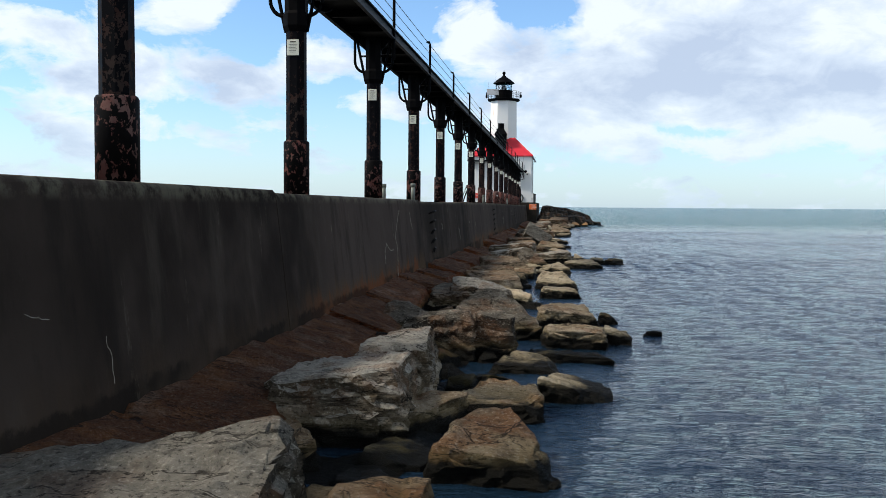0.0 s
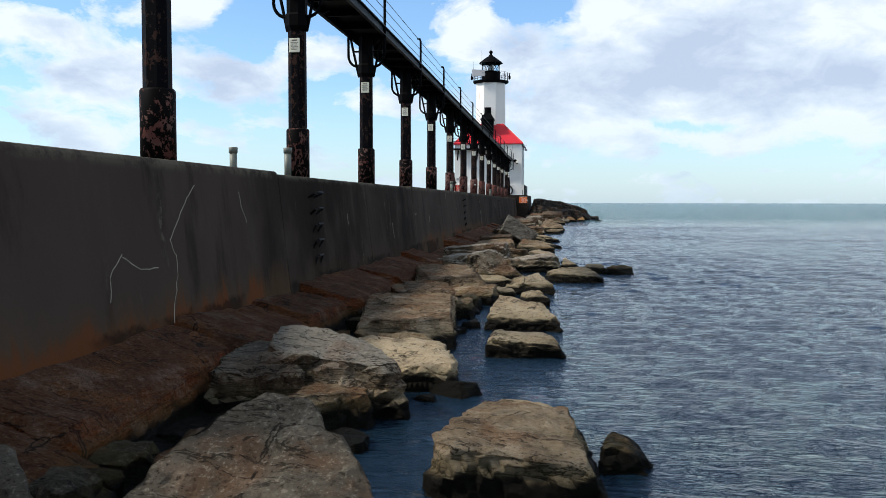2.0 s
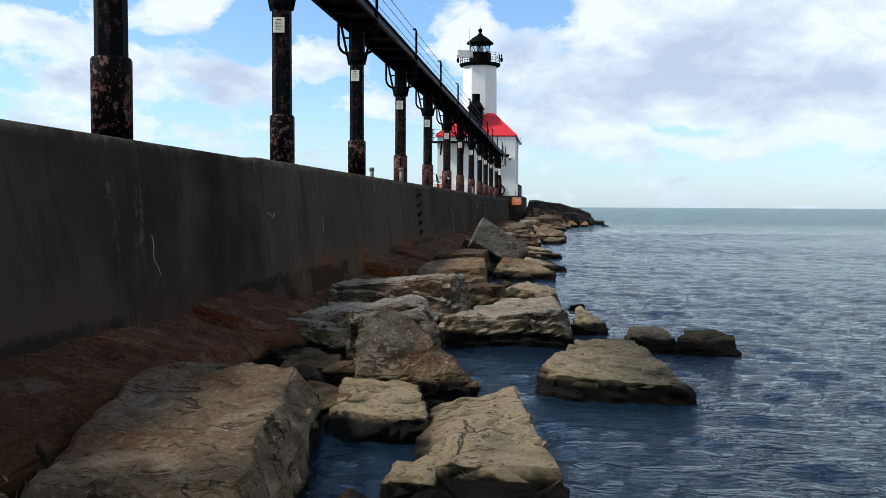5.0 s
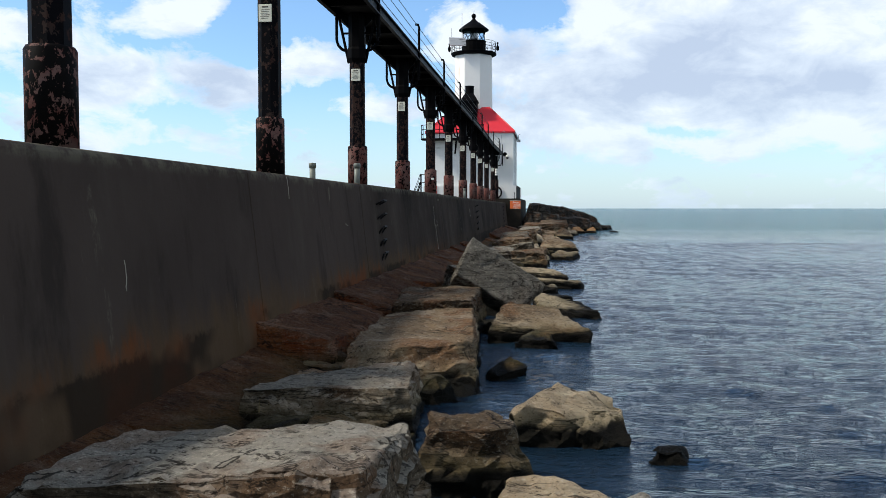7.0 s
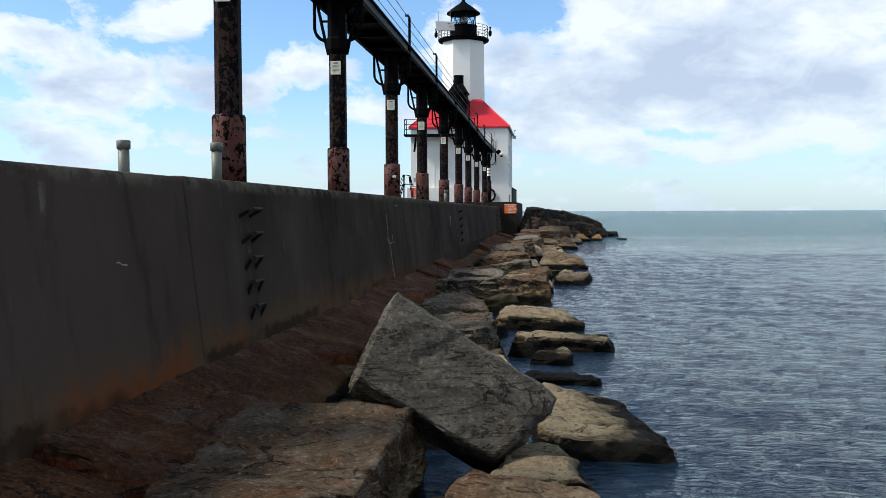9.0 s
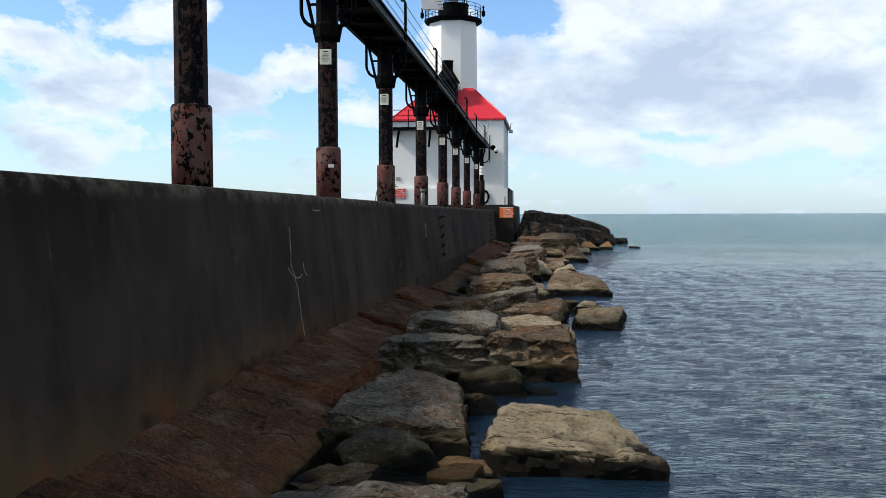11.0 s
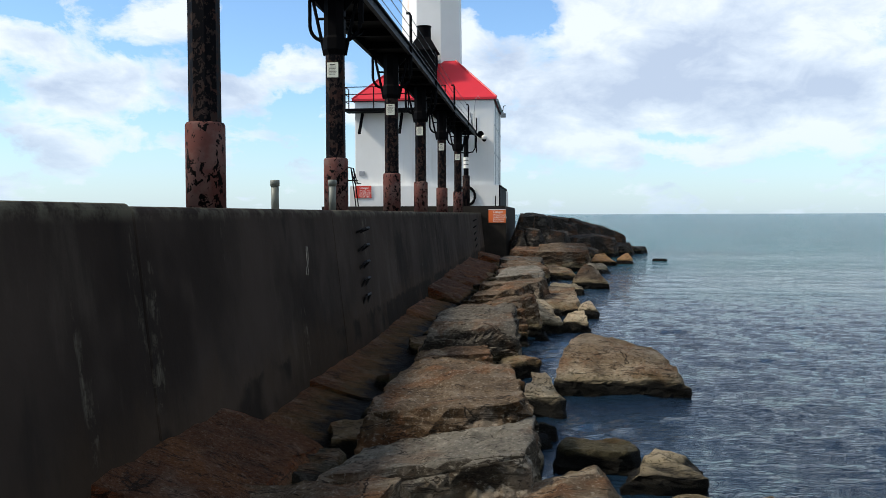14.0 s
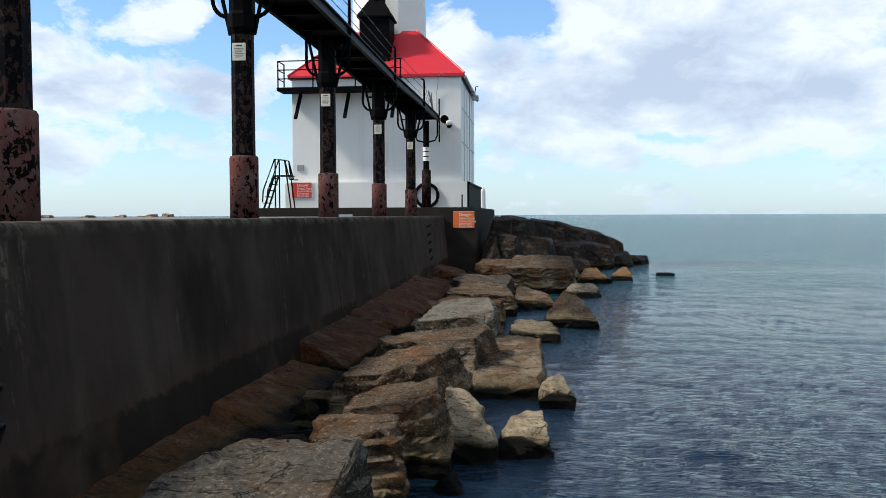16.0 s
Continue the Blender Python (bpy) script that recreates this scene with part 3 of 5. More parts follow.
def rock_mesh(rng, w, d, h, top, tx, sink=0.7, grain=0.12, chips=True, rough=1.0):
    """An angular quarry stone: a block with corners broken off, arrises worn and faces roughened."""
    pts = []
    for z, s, o, jit in ((-sink, 1.0, 0.0, 0.05), (h, top, tx, 0.06 if top > 0.55 else 0.03)):
        for sx, sy in ((-1, -1), (1, -1), (1, 1), (-1, 1)):
            lift = 0.0 if z < 0 else rng.uniform(-0.10, 0.0) * h * (1 if top > 0.55 else 2)
            pts.append(Vector(((sx * 0.5 * s + o + rng.uniform(-jit, jit) * 1.6) * w, (sy * 0.5 * s + rng.uniform(-jit, jit) * 1.6) * d, z + lift)))
    for sx, sy in ((-1, 0), (1, 0), (0, -1), (0, 1)):
        k = 0.5 * (0.5 + 0.5 * top) + rng.uniform(-0.02, 0.05)
        pts.append(Vector((sx * k * w + tx * 0.5 * w, sy * k * d, h * rng.uniform(0.35, 0.65))))
    cuts = []
    for _ in range(rng.choice((3, 4, 5)) if chips else 0):
        a = rng.uniform(0, 6.283)
        if top > 0.55:
            n = Vector((math.cos(a), math.sin(a), rng.uniform(-0.15, 0.40))).normalized()
            cuts.append((n, rng.uniform(0.82, 0.96)))
        else:
            n = Vector((math.cos(a), math.sin(a), rng.uniform(-0.1, 0.9))).normalized()
            cuts.append((n, rng.uniform(0.82, 0.96)))
    cuts.append((Vector((rng.uniform(-0.25, 0.25), rng.uniform(-0.3, 0.15), 1.0)).normalized(), rng.uniform(0.93, 0.97)))
    return carved(rng, pts, cuts, min(w, d, 2.5 * h), grain, rough=rough)


def carved(rng, pts, cuts, size, grain, worn=0.022, rough=1.0):
    """Hull of the corners, broken off along the cutting planes, its arrises worn and its faces roughened."""
    bm = bmesh.new()
    for p in pts:
        bm.verts.new(p)
    bmesh.ops.convex_hull(bm, input=bm.verts[:])
    for n, f in cuts:
        reach = max(v.co.dot(n) for v in bm.verts)
        low = min(v.co.dot(n) for v in bm.verts)
        bmesh.ops.bisect_plane(bm, geom=bm.verts[:] + bm.edges[:] + bm.faces[:], plane_co=n * (low + (reach - low) * f), plane_no=n, clear_outer=True)
        left = [v.co.copy() for v in bm.verts]
        bm.free()
        bm = bmesh.new()
        for p in left:
            bm.verts.new(p)
        bmesh.ops.convex_hull(bm, input=bm.verts[:])
        bmesh.ops.delete(bm, geom=[v for v in bm.verts if not v.link_faces], context="VERTS")
    bmesh.ops.dissolve_limit(bm, angle_limit=radians(6), verts=bm.verts[:], edges=bm.edges[:])
    bmesh.ops.bevel(bm, geom=bm.edges[:], offset=min(worn, 0.03 * size) if worn < 0.1 else worn, segments=1 if worn < 0.1 else 3, affect="EDGES", profile=0.5, clamp_overlap=True)
    for _ in range(7):
        bmesh.ops.triangulate(bm, faces=bm.faces[:])
        long = [e for e in bm.edges if e.calc_length() > grain * 1.5]
        if not long or len(bm.faces) > 9000:
            break
        bmesh.ops.subdivide_edges(bm, edges=long, cuts=1)
    bmesh.ops.triangulate(bm, faces=bm.faces[:])
    bm.normal_update()
    o = Vector((rng.uniform(-99, 99), rng.uniform(-99, 99), rng.uniform(-99, 99)))
    bed = rng.uniform(4.5, 7.5)
    dip = Vector((rng.uniform(-0.25, 0.25), rng.uniform(-0.25, 0.25), 1.0))
    moved = []
    for v in bm.verts:
        p = v.co
        flank = 1.0 - abs(v.normal.z)
        big = noise.fractal(p * (1.1 / max(size, 0.3)) + o, 1.0, 2.0, 3)
        s = p.dot(dip) * bed + 1.2 * noise.noise(p * 1.6 + o)
        ledge = (s - math.floor(s)) - 0.5
        crag = noise.ridged_multi_fractal(p * 3.2 + o, 0.9, 2.1, 4, 1.0, 2.0) - 1.0
        moved.append(p + v.normal * (0.034 * size * big + rough * ((0.020 + 0.042 * flank) * ledge + 0.040 * crag)))
    for v, p in zip(bm.verts, moved):
        v.co = p
    for f in bm.faces:
        f.smooth = True
    bm.normal_update()
    for e in bm.edges:
        e.smooth = e.calc_face_angle(0) < radians(19)
    return bm


def block_mesh(rng, y, d, front, back, grain, flare=0.10, chips=8, worn=0.02, foot=-0.5, rough=1.0):
    """A quarry block from the heights and ends (x, z, x, z) of its front and back upper edges, centred on its plan."""
    cx, cy = (front[0] + front[2] + back[0] + back[2]) / 4, y + d / 2
    tall = max(0.12, (front[1] + front[3] + back[1] + back[3]) / 4 - WL)
    pts = []
    for row, yy, s in ((front, y + 0.10 * tall, -1), (back, y + d, 1)):
        for x, z, sx in ((row[0], row[1], -1), (row[2], row[3], 1)):
            pts.append(Vector((x - cx, yy - cy, z)))
            pts.append(Vector((x - cx + sx * flare * (tall + 0.2) * rng.uniform(0.4, 1.5), yy - cy + s * flare * (tall + 0.2) * rng.uniform(0.4, 1.3), WL + tall * rng.uniform(0.25, 0.5))))
            pts.append(Vector((x - cx + sx * flare * rng.uniform(0.3, 1.2), yy - cy + s * flare, foot)))
    cuts = []
    for _ in range(chips):
        a = rng.uniform(0, 6.283)
        n = Vector((math.cos(a), math.sin(a), rng.choice((rng.uniform(-0.3, 0.5), rng.uniform(0.4, 1.6))))).normalized()
        cuts.append((n, rng.uniform(0.93, 0.985)))
    width = max(front[2] - front[0], back[2] - back[0])
    return carved(rng, pts, cuts, max(0.25, min(width, d, 2.5 * tall)), grain, worn, rough), cx, cy, width


ROCK_WORDS = {
    "m": "tan breakwater boulder with rust stains and a pale flank",
    "k": "dark grey breakwater boulder with a shaded rough face",
    "p": "light grey flat topped breakwater slab with rusty flanks",
    "g": "grey angular breakwater boulder with a flat lichened top",
    "b": "brown grey angular breakwater boulder among other stones",
    "r": "rust stained brown breakwater boulder beside the pier",
    "t": "pale tan limestone boulder with a dark wet foot",
    "d": "low dark stone, wet in the lake, shade coloured in the gaps",
    "o": "orange brown boulder at the edge of the lake",
}


FOOT = []


def boulder(x, y, z, w, d, h, top, tx, hue, lean_x=0, lean_y=0):
    rng = random.Random(int(abs(x) * 1310 + abs(y) * 710))
    far = y > -12 or x > 6
    if hue == "d":
        top = min(top, 0.45)
    leaning = abs(lean_x) + abs(lean_y) > 15
    bm = rock_mesh(rng, w * 1.10, d * 1.10, h * 1.04, top, tx, 0.15 if leaning else z + 0.6, 0.16 if far else 0.085)
    FOOT.append((x, y, w, d))
    turn = 0 if leaning else 7 + rng.uniform(-9, 9)
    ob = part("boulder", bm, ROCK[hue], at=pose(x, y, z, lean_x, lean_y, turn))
    return tagged(ob, ROCK_WORDS[hue], "boulder", "breakwater boulders")


def stone(hue, y, d, front, back):
    rng = random.Random(int(abs(y) * 710 + front[0] * 1310))
    near = -106 < y < -27
    bm, cx, cy, width = block_mesh(rng, y, d, front, back, 0.065 if near else 0.14)
    FOOT.append((cx, cy, width, d))
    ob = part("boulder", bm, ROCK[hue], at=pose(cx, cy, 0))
    return tagged(ob, ROCK_WORDS[hue], "boulder", "breakwater boulders")


# ---- setting: lake, pier, bed of stones ----


def spaced(start, dense_end, step, growth, end):
    """Even steps over the near stretch, then ever wider ones to the horizon."""
    out = list(np.arange(start, dense_end, step))
    while out[-1] < end:
        step *= growth
        out.append(out[-1] + step)
    return out


def wave_heights(px, py, sx, sy):
    """Wind ripples: many small wave trains of about one direction, dropped where the sheet is too coarse to hold them."""
    rs = np.random.RandomState(12)
    z = np.zeros_like(px)
    gust = 0.75 + 0.35 * np.sin(px * 0.21 + 1.3 * np.sin(py * 0.13)) * np.sin(py * 0.17 + 0.8 * np.sin(px * 0.11) + 1.0)
    for length in np.geomspace(0.24, 2.0, 52):
        k = 2 * np.pi / length
        a = np.radians(rs.normal(68, 30))
        kx, ky = k * np.cos(a), k * np.sin(a)
        amp = 0.054 / k * (1.0 if length < 0.5 else 0.24)
        phase = rs.uniform(0, 6.28) + 0.9 * np.sin(px * 0.31 + rs.uniform(0, 6)) + 0.9 * np.sin(py * 0.27 + rs.uniform(0, 6))
        coarse = np.maximum(sx * abs(np.cos(a)), sy * abs(np.sin(a)))
        keep = np.clip((length / coarse - 2.2) / 2.0, 0, 1)
        z += amp * keep * np.sin(kx * px + ky * py + phase)
    return z * gust


right = spaced(0.5, 11.0, 0.085, 1.045, 3500)
left = [-v for v in spaced(9.0, 10.0, 1.0, 1.8, 3500)][::-1]
xs = np.array(left + [-4.0] + right)
ahead = spaced(-108.5, -24.0, 0.10, 1.035, 4300)
behind = [-217.0 - v for v in spaced(-108.0, -107.5, 0.5, 1.3, 900)][::-1]
ys_ = np.array(behind + ahead)
px, py = np.meshgrid(xs, ys_)
sx, sy = np.meshgrid(np.gradient(xs), np.gradient(ys_))
pz = WL + wave_heights(px, py, sx, sy)
rows_n, cols_n = px.shape
idx = np.arange(rows_n * cols_n).reshape(rows_n, cols_n)
quads = np.stack((idx[:-1, :-1], idx[:-1, 1:], idx[1:, 1:], idx[1:, :-1]), -1).reshape(-1, 4)
me = bpy.data.meshes.new("water")
me.from_pydata(np.stack((px, py, pz), -1).reshape(-1, 3).tolist(), [], quads.tolist())
me.polygons.foreach_set("use_smooth", [True] * len(me.polygons))
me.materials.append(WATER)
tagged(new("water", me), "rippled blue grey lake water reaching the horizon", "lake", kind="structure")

rng = random.Random(2)
# battered sea wall in sections, cast between open joints
FACE = ((-0.35, -1.2), (1.16, -1.2), (0.75, 2.495), (0.71, 2.535), (-0.35, 2.535))
pier = empty("pier_wall", "dark weathered concrete pier wall with cracks and rust stains", "wall")
pier["kind"] = "structure"
JOINTS = (-128.0, -120.6, -108.3, -95.9, -83.55, -77.35, -70.97, -64.6, -58.35, -46.15, -40.2, -34.0, -21.8, -9.6, -2.42)
for j, (a, b) in enumerate(zip(JOINTS, JOINTS[1:])):
    lift = {1: 0.085, 2: 0.06, 3: 0.02, 4: -0.02, 5: -0.01, 6: 0.02, 7: 0.02, 8: 0.03, 9: 0.02}.get(j, 0.0)
    bm = prism([(x, z + (lift if z > 2 else 0)) for x, z in FACE], a + 0.011, b - 0.011)
    bmesh.ops.bevel(bm, geom=bm.edges[:], offset=0.012, segments=1, affect="EDGES")
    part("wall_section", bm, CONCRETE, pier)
    # worn joint filler set back in the gap
    part("joint_filler", prism([(x - 0.05 if x > 0 else x + 0.05, z - 0.03) for x, z in FACE], b - 0.012, b + 0.012), BLACK, pier)
for line in (((-86.78, 2.27), (-87.02, 2.13), (-87.31, 1.9), (-87.58, 1.67)),
             ((-87.58, 1.67), (-87.47, 1.49), (-87.5, 1.27), (-87.66, 0.98), (-87.77, 0.58)),
             ((-85.34, 2.22), (-85.27, 1.99), (-85.16, 1.81)),
             ((-88.67, 1.58), (-88.95, 1.39), (-88.99, 1.15)),
             ((-88.68, 1.56), (-88.31, 1.4), (-87.94, 1.4)),
             ((-101.69, 1.61), (-101.54, 1.58), (-101.42, 1.55)),
             ((-100.66, 1.31), (-100.62, 1.15), (-100.61, 0.92)),
             ((-47.9, 2.15), (-47.97, 1.86), (-47.99, 1.67), (-47.9, 1.54), (-47.83, 1.34), (-47.82, 1.09), (-47.78, 0.83)),
             ((-47.9, 1.54), (-47.74, 1.53), (-47.58, 1.55)),
             ((-47.9, 1.54), (-48.03, 1.6), (-48.14, 1.68)),
             ((-47.46, 1.7), (-47.46, 1.59), (-47.35, 1.53)),
             ((-46.73, 2.36), (-46.52, 2.35), (-46.33, 2.36)),
             ((-35.59, 2.06), (-35.62, 1.86), (-35.7, 1.72)),
             ((-35.52, 2.07), (-35.55, 1.9), (-35.64, 1.71)),
             ((-63.01, 2.52), (-63.01, 2.37), (-63.01, 2.22)),
             ((-67.88, 1.66), (-67.9, 1.52), (-67.91, 1.41)),
             ((-79.33, 1.85), (-79.32, 1.66), (-79.27, 1.64)),
             ((-74.54, 1.56), (-74.55, 1.33), (-74.44, 1.16)),
             ((-70.82, 1.78), (-70.65, 1.7), (-70.5, 1.76)),
             ((-59.84, 1.82), (-59.66, 1.79))):
    pts = []
    for (ya, za), (yb, zb) in zip(line, line[1:]):
        for f in (0.0, 0.25, 0.5, 0.75):
            pts.append((ya + (yb - ya) * f + rng.uniform(-0.018, 0.018), za + (zb - za) * f + rng.uniform(-0.012, 0.012)))
    pts.append(line[-1])
    part("pale_crack", tube([(0.75 + (2.495 - z) * 0.41 / 3.695 + 0.0005, y, z) for y, z in pts], 0.0065, 5), CRACK, pier, "white mineral crack")
tagged(part("pier_deck", box(-11.4, -0.36, -128, -2.6, 1.6, 2.52, 0.02), PIER_TOP), "flat worn concrete deck of the pier", "pier deck", kind="structure")

rng = random.Random(4)
bm = bmesh.new()
rows = []
for i in range(150):
    y = -126 + i * 0.92
    row = []
    for j in range(9):
        x = 0.95 + j * 0.55
        z = 0.24 - 0.06 * max(0, x - 1.2) - 0.17 * max(0, x - 2.9) ** 2 + 0.16 * noise.noise(Vector((x * 1.7, y * 1.1, 3))) + 0.10 * noise.noise(Vector((x * 5, y * 4, 8)))
        row.append(bm.verts.new((x + rng.uniform(-0.1, 0.1), y + rng.uniform(-0.2, 0.2), z)))
    rows.append(row)
for a, b in zip(rows, rows[1:]):
    for j in range(8):
        bm.faces.new((a[j], a[j + 1], b[j + 1], b[j]))
tagged(part("stone_bed", bm, BED), "bed of packed stones under the boulders, coloured as dark as gap shade", "stone bed", kind="structure")

plinth = part("plinth", prism([(-7.4, -1.0), (2.05, -1.0), (1.97, 2.82), (1.91, 2.88), (-7.4, 2.88)], -2.4, 14.0), PLINTH)
tagged(plinth, "dark stained concrete plinth under the lighthouse", "plinth", kind="structure")

# ---- lighthouse ----
HX, HY, HALF = -2.73, 3.07, 3.67
lighthouse = empty("lighthouse", "white iron lighthouse with a red hipped roof and black lantern", "lighthouse", at=pose(HX + 0.38, HY, 2.87))
LI = Matrix.Translation((-HX, -HY, -2.8))


def lpart(name, bm, material, parent=None, label="", smooth=False):
    bmesh.ops.transform(bm, matrix=LI, verts=bm.verts[:])
    return part(name, bm, material, parent or lighthouse, label, smooth=smooth)


body_wall = lpart("wall", box(HX - HALF, HX + HALF, HY - HALF, HY + HALF, 3.88, 8.34, 0.03), WHITE)
lpart("base_course", prism([(HX - 3.92, 2.8), (HX + 3.92, 2.8), (HX + 3.92, 3.84), (HX + 3.86, 3.9), (HX - 3.86, 3.9), (HX - 3.92, 3.84)], HY - 3.92, HY + 3.92), WHITE)
lpart("side_cladding", prism([(HX + 3.925, 2.81), (HX + 3.99, 2.81), (HX + 3.99, 3.80), (HX + 4.06, 3.80), (HX + 4.04, 3.88), (HX + 3.925, 3.92)], HY - 3.90, HY + 3.9), BLACK, label="dark boarded side of the base course")
bm = bmesh.new()
e, t_ = 3.80, 1.45
v = [bm.verts.new((HX + sx * r, HY + sy * r, z)) for r, z in ((e, 8.34), (e, 8.46), (t_, 10.75)) for sx, sy in ((-1, -1), (1, -1), (1, 1), (-1, 1))]
for k in (0, 4):
    for i in range(4):
        bm.faces.new((v[k + i], v[k + (i + 1) % 4], v[k + 4 + (i + 1) % 4], v[k + 4 + i]))
bm.faces.new(v[:4][::-1])
bm.faces.new(v[8:])
roof = lpart("roof", bm, RED, label="bright red hipped sheet roof")
for sx, sy in ((-1, -1), (1, -1)):
    lpart("hip_cap", tube([(HX + sx * e, HY + sy * e, 8.47), (HX + sx * t_, HY + sy * t_, 10.77)], 0.045, 6), RED, roof)
ap = 1.0 / math.cos(math.pi / 8)
tower = lpart("tower", lathe([(1.64 * ap, 8.4), (1.57 * ap, 15.38)], 8, HX, HY, math.pi / 8), TOWER)
lpart("porthole", lathe([(0.11, 0), (0.11, 0.06), (0.08, 0.06)], 14), BLACK, tower).matrix_basis = pose(1.12, -1.13, 11.75, 90, 0, 45)
gallery = lpart("gallery", lathe([(1.72, 15.33), (1.98, 15.44), (2.02, 15.60), (1.95, 15.62)], 16, HX, HY, math.pi / 16), BLACK, label="black gallery round the lantern")
for i in range(16):
    a = math.pi / 16 + 2 * math.pi * i / 16
    lpart("rail_post", tube([(HX + 1.93 * math.cos(a), HY + 1.93 * math.sin(a), z) for z in (15.6, 16.55)], 0.022, 6), BLACK, gallery)
for z in (15.85, 16.1, 16.33, 16.55):
    lpart("rail_ring", tube([(HX + 1.93 * math.cos(a), HY + 1.93 * math.sin(a), z) for a in [2 * math.pi * k / 32 for k in range(33)]], 0.016, 5), BLACK, gallery)
lpart("watch_drum", lathe([(1.06, 15.6), (1.06, 16.58), (1.10, 16.60), (1.10, 16.66)], 20, HX, HY), BLACK)
lantern = lpart("lantern_glazing", lathe([(0.99, 16.66), (0.99, 17.58)], 10, HX, HY), GLASS)
lantern.visible_shadow = False
for i in range(10):
    a, b = 2 * math.pi * i / 10, 2 * math.pi * (i + 1) / 10
    pa, pb = (HX + math.cos(a), HY + math.sin(a)), (HX + math.cos(b), HY + math.sin(b))
    lpart("glazing_bar", tube([(*pa, 16.66), (*pb, 17.58)], 0.022, 5), BLACK, lantern)
    lpart("glazing_bar", tube([(*pb, 16.66), (*pa, 17.58)], 0.022, 5), BLACK, lantern)
lpart("lens", lathe([(0.12, 16.5), (0.30, 16.75), (0.34, 17.05), (0.28, 17.3), (0.1, 17.4)], 14, HX, HY), GREY_METAL, lantern, smooth=True)
cap = lpart("lantern_roof", lathe([(1.22, 17.56), (1.33, 17.60), (1.30, 17.68), (0.75, 18.12), (0.30, 18.42), (0.14, 18.60), (0.12, 18.72)], 20, HX, HY), BLACK, smooth=True)
lpart("vent_ball", lathe([(0.06, 18.68), (0.17, 18.75), (0.22, 18.88), (0.17, 19.01), (0.05, 19.08), (0.018, 19.12), (0.012, 19.38)], 14, HX, HY), BLACK, cap, smooth=True)
lpart("antenna", tube([(HX - 0.95, HY - 0.9, 16.6), (HX - 0.95, HY - 0.9, 18.95)], 0.018, 5), GREY_METAL)
lpart("antenna", tube([(HX - 1.9, HY - 0.6, 15.6), (HX - 1.9, HY - 0.6, 17.75)], 0.016, 5), GREY_METAL)
panel = bmesh.new()
add_box(panel, -0.72, 0.72, -0.03, 0.03, -0.45, 0.45, 0.01)
bmesh.ops.transform(panel, matrix=pose(HX - 1.25, HY - 1.75, 16.35, -32, 0, 14), verts=panel.verts[:])
lpart("solar_panel", panel, GREY_METAL, label="tilted grey solar panel")
for sx in (-2.12, 2.12):
    lpart("gallery_lamp", lathe([(0.05, 15.75), (0.13, 15.85), (0.13, 16.1), (0.06, 16.2), (0.05, 16.35), (0.10, 16.42), (0.02, 16.5)], 10, HX + sx, HY - 0.35), BLACK)
# black ventilator housing on the front slope of the roof
vent = lpart("ventilator", box(HX - 0.80, HX + 0.52, -0.05, 1.3, 8.45, 11.05, 0.03), BLACK, label="black square ventilator with a round stack")
bm = bmesh.new()
r0, r1 = 0.76, 0.33
cxv, cyv = HX - 0.14, 0.62
v = [bm.verts.new((cxv + sx * r, cyv + sy * r, z)) for r, z in ((r0, 11.03), (r0, 11.1), (r1, 11.82)) for sx, sy in ((-1, -1), (1, -1), (1, 1), (-1, 1))]
for k in (0, 4):
    for i in range(4):
        bm.faces.new((v[k + i], v[k + (i + 1) % 4], v[k + 4 + (i + 1) % 4], v[k + 4 + i]))
bm.faces.new(v[:4][::-1])
bm.faces.new(v[8:])
lpart("hood", bm, BLACK, vent)
lpart("stack", lathe([(0.37, 11.7), (0.37, 12.36), (0.40, 12.37), (0.40, 12.43), (0.34, 12.44)], 20, cxv, cyv), BLACK, vent, smooth=True)
# balcony along the front under the eave
balcony = lpart("balcony", box(-6.75, -1.4, -1.65, -0.605, 7.72, 7.86, 0.01), BLACK, label="black iron balcony with a pipe rail")
for x in (-6.7, -5.2, -3.4, -1.5):
    lpart("rail_post", tube([(x, -1.6, 7.85), (x, -1.6, 8.96)], 0.03, 6), BLACK, balcony)
lpart("rail_post", tube([(-6.7, -0.7, 7.85), (-6.7, -0.7, 8.96)], 0.03, 6), BLACK, balcony)
for z in (8.22, 8.59, 8.96):
    lpart("rail", tube([(-6.7, -0.65, z), (-6.7, -1.6, z), (-1.45, -1.6, z)], 0.025, 6), BLACK, balcony)
for x in (-6.1, -4.0, -2.0):
    b = bmesh.new()
    add_box(b, -0.07, 0.07, -0.05, 0.05, -0.78, 0.62, 0.01)
    bmesh.ops.transform(b, matrix=pose(x + 0.12, -1.06, 7.19, -38, 0, 0), verts=b.verts[:])
    lpart("bracket", b, BLACK, balcony)
# gutter on the lake side and small fittings of the front
lpart("gutter", tube([(HX + 3.83, HY - 3.7, 8.30), (HX + 3.83, HY + 3.7, 8.26)], 0.07, 8), GREY_METAL)
lpart("junction_plate", box(-6.18, -5.9, -0.64, -0.605, 4.42, 4.68, 0.005), GREY_METAL)
ring = tube([(-0.52 + 0.48 * math.cos(a), -0.90, 3.33 + 0.48 * math.sin(a)) for a in [2 * math.pi * k / 24 for k in range(25)]], 0.07, 8)
lpart("round_hatch_rim", ring, BLACK)
lpart("conduit", tube([(-0.1, -0.64, 6.9), (-0.1, -0.66, 7.7), (0.0, -0.8, 8.35), (0.12, -0.8, 8.5), (0.22, -0.8, 8.38)], 0.016, 6), GREY_METAL)
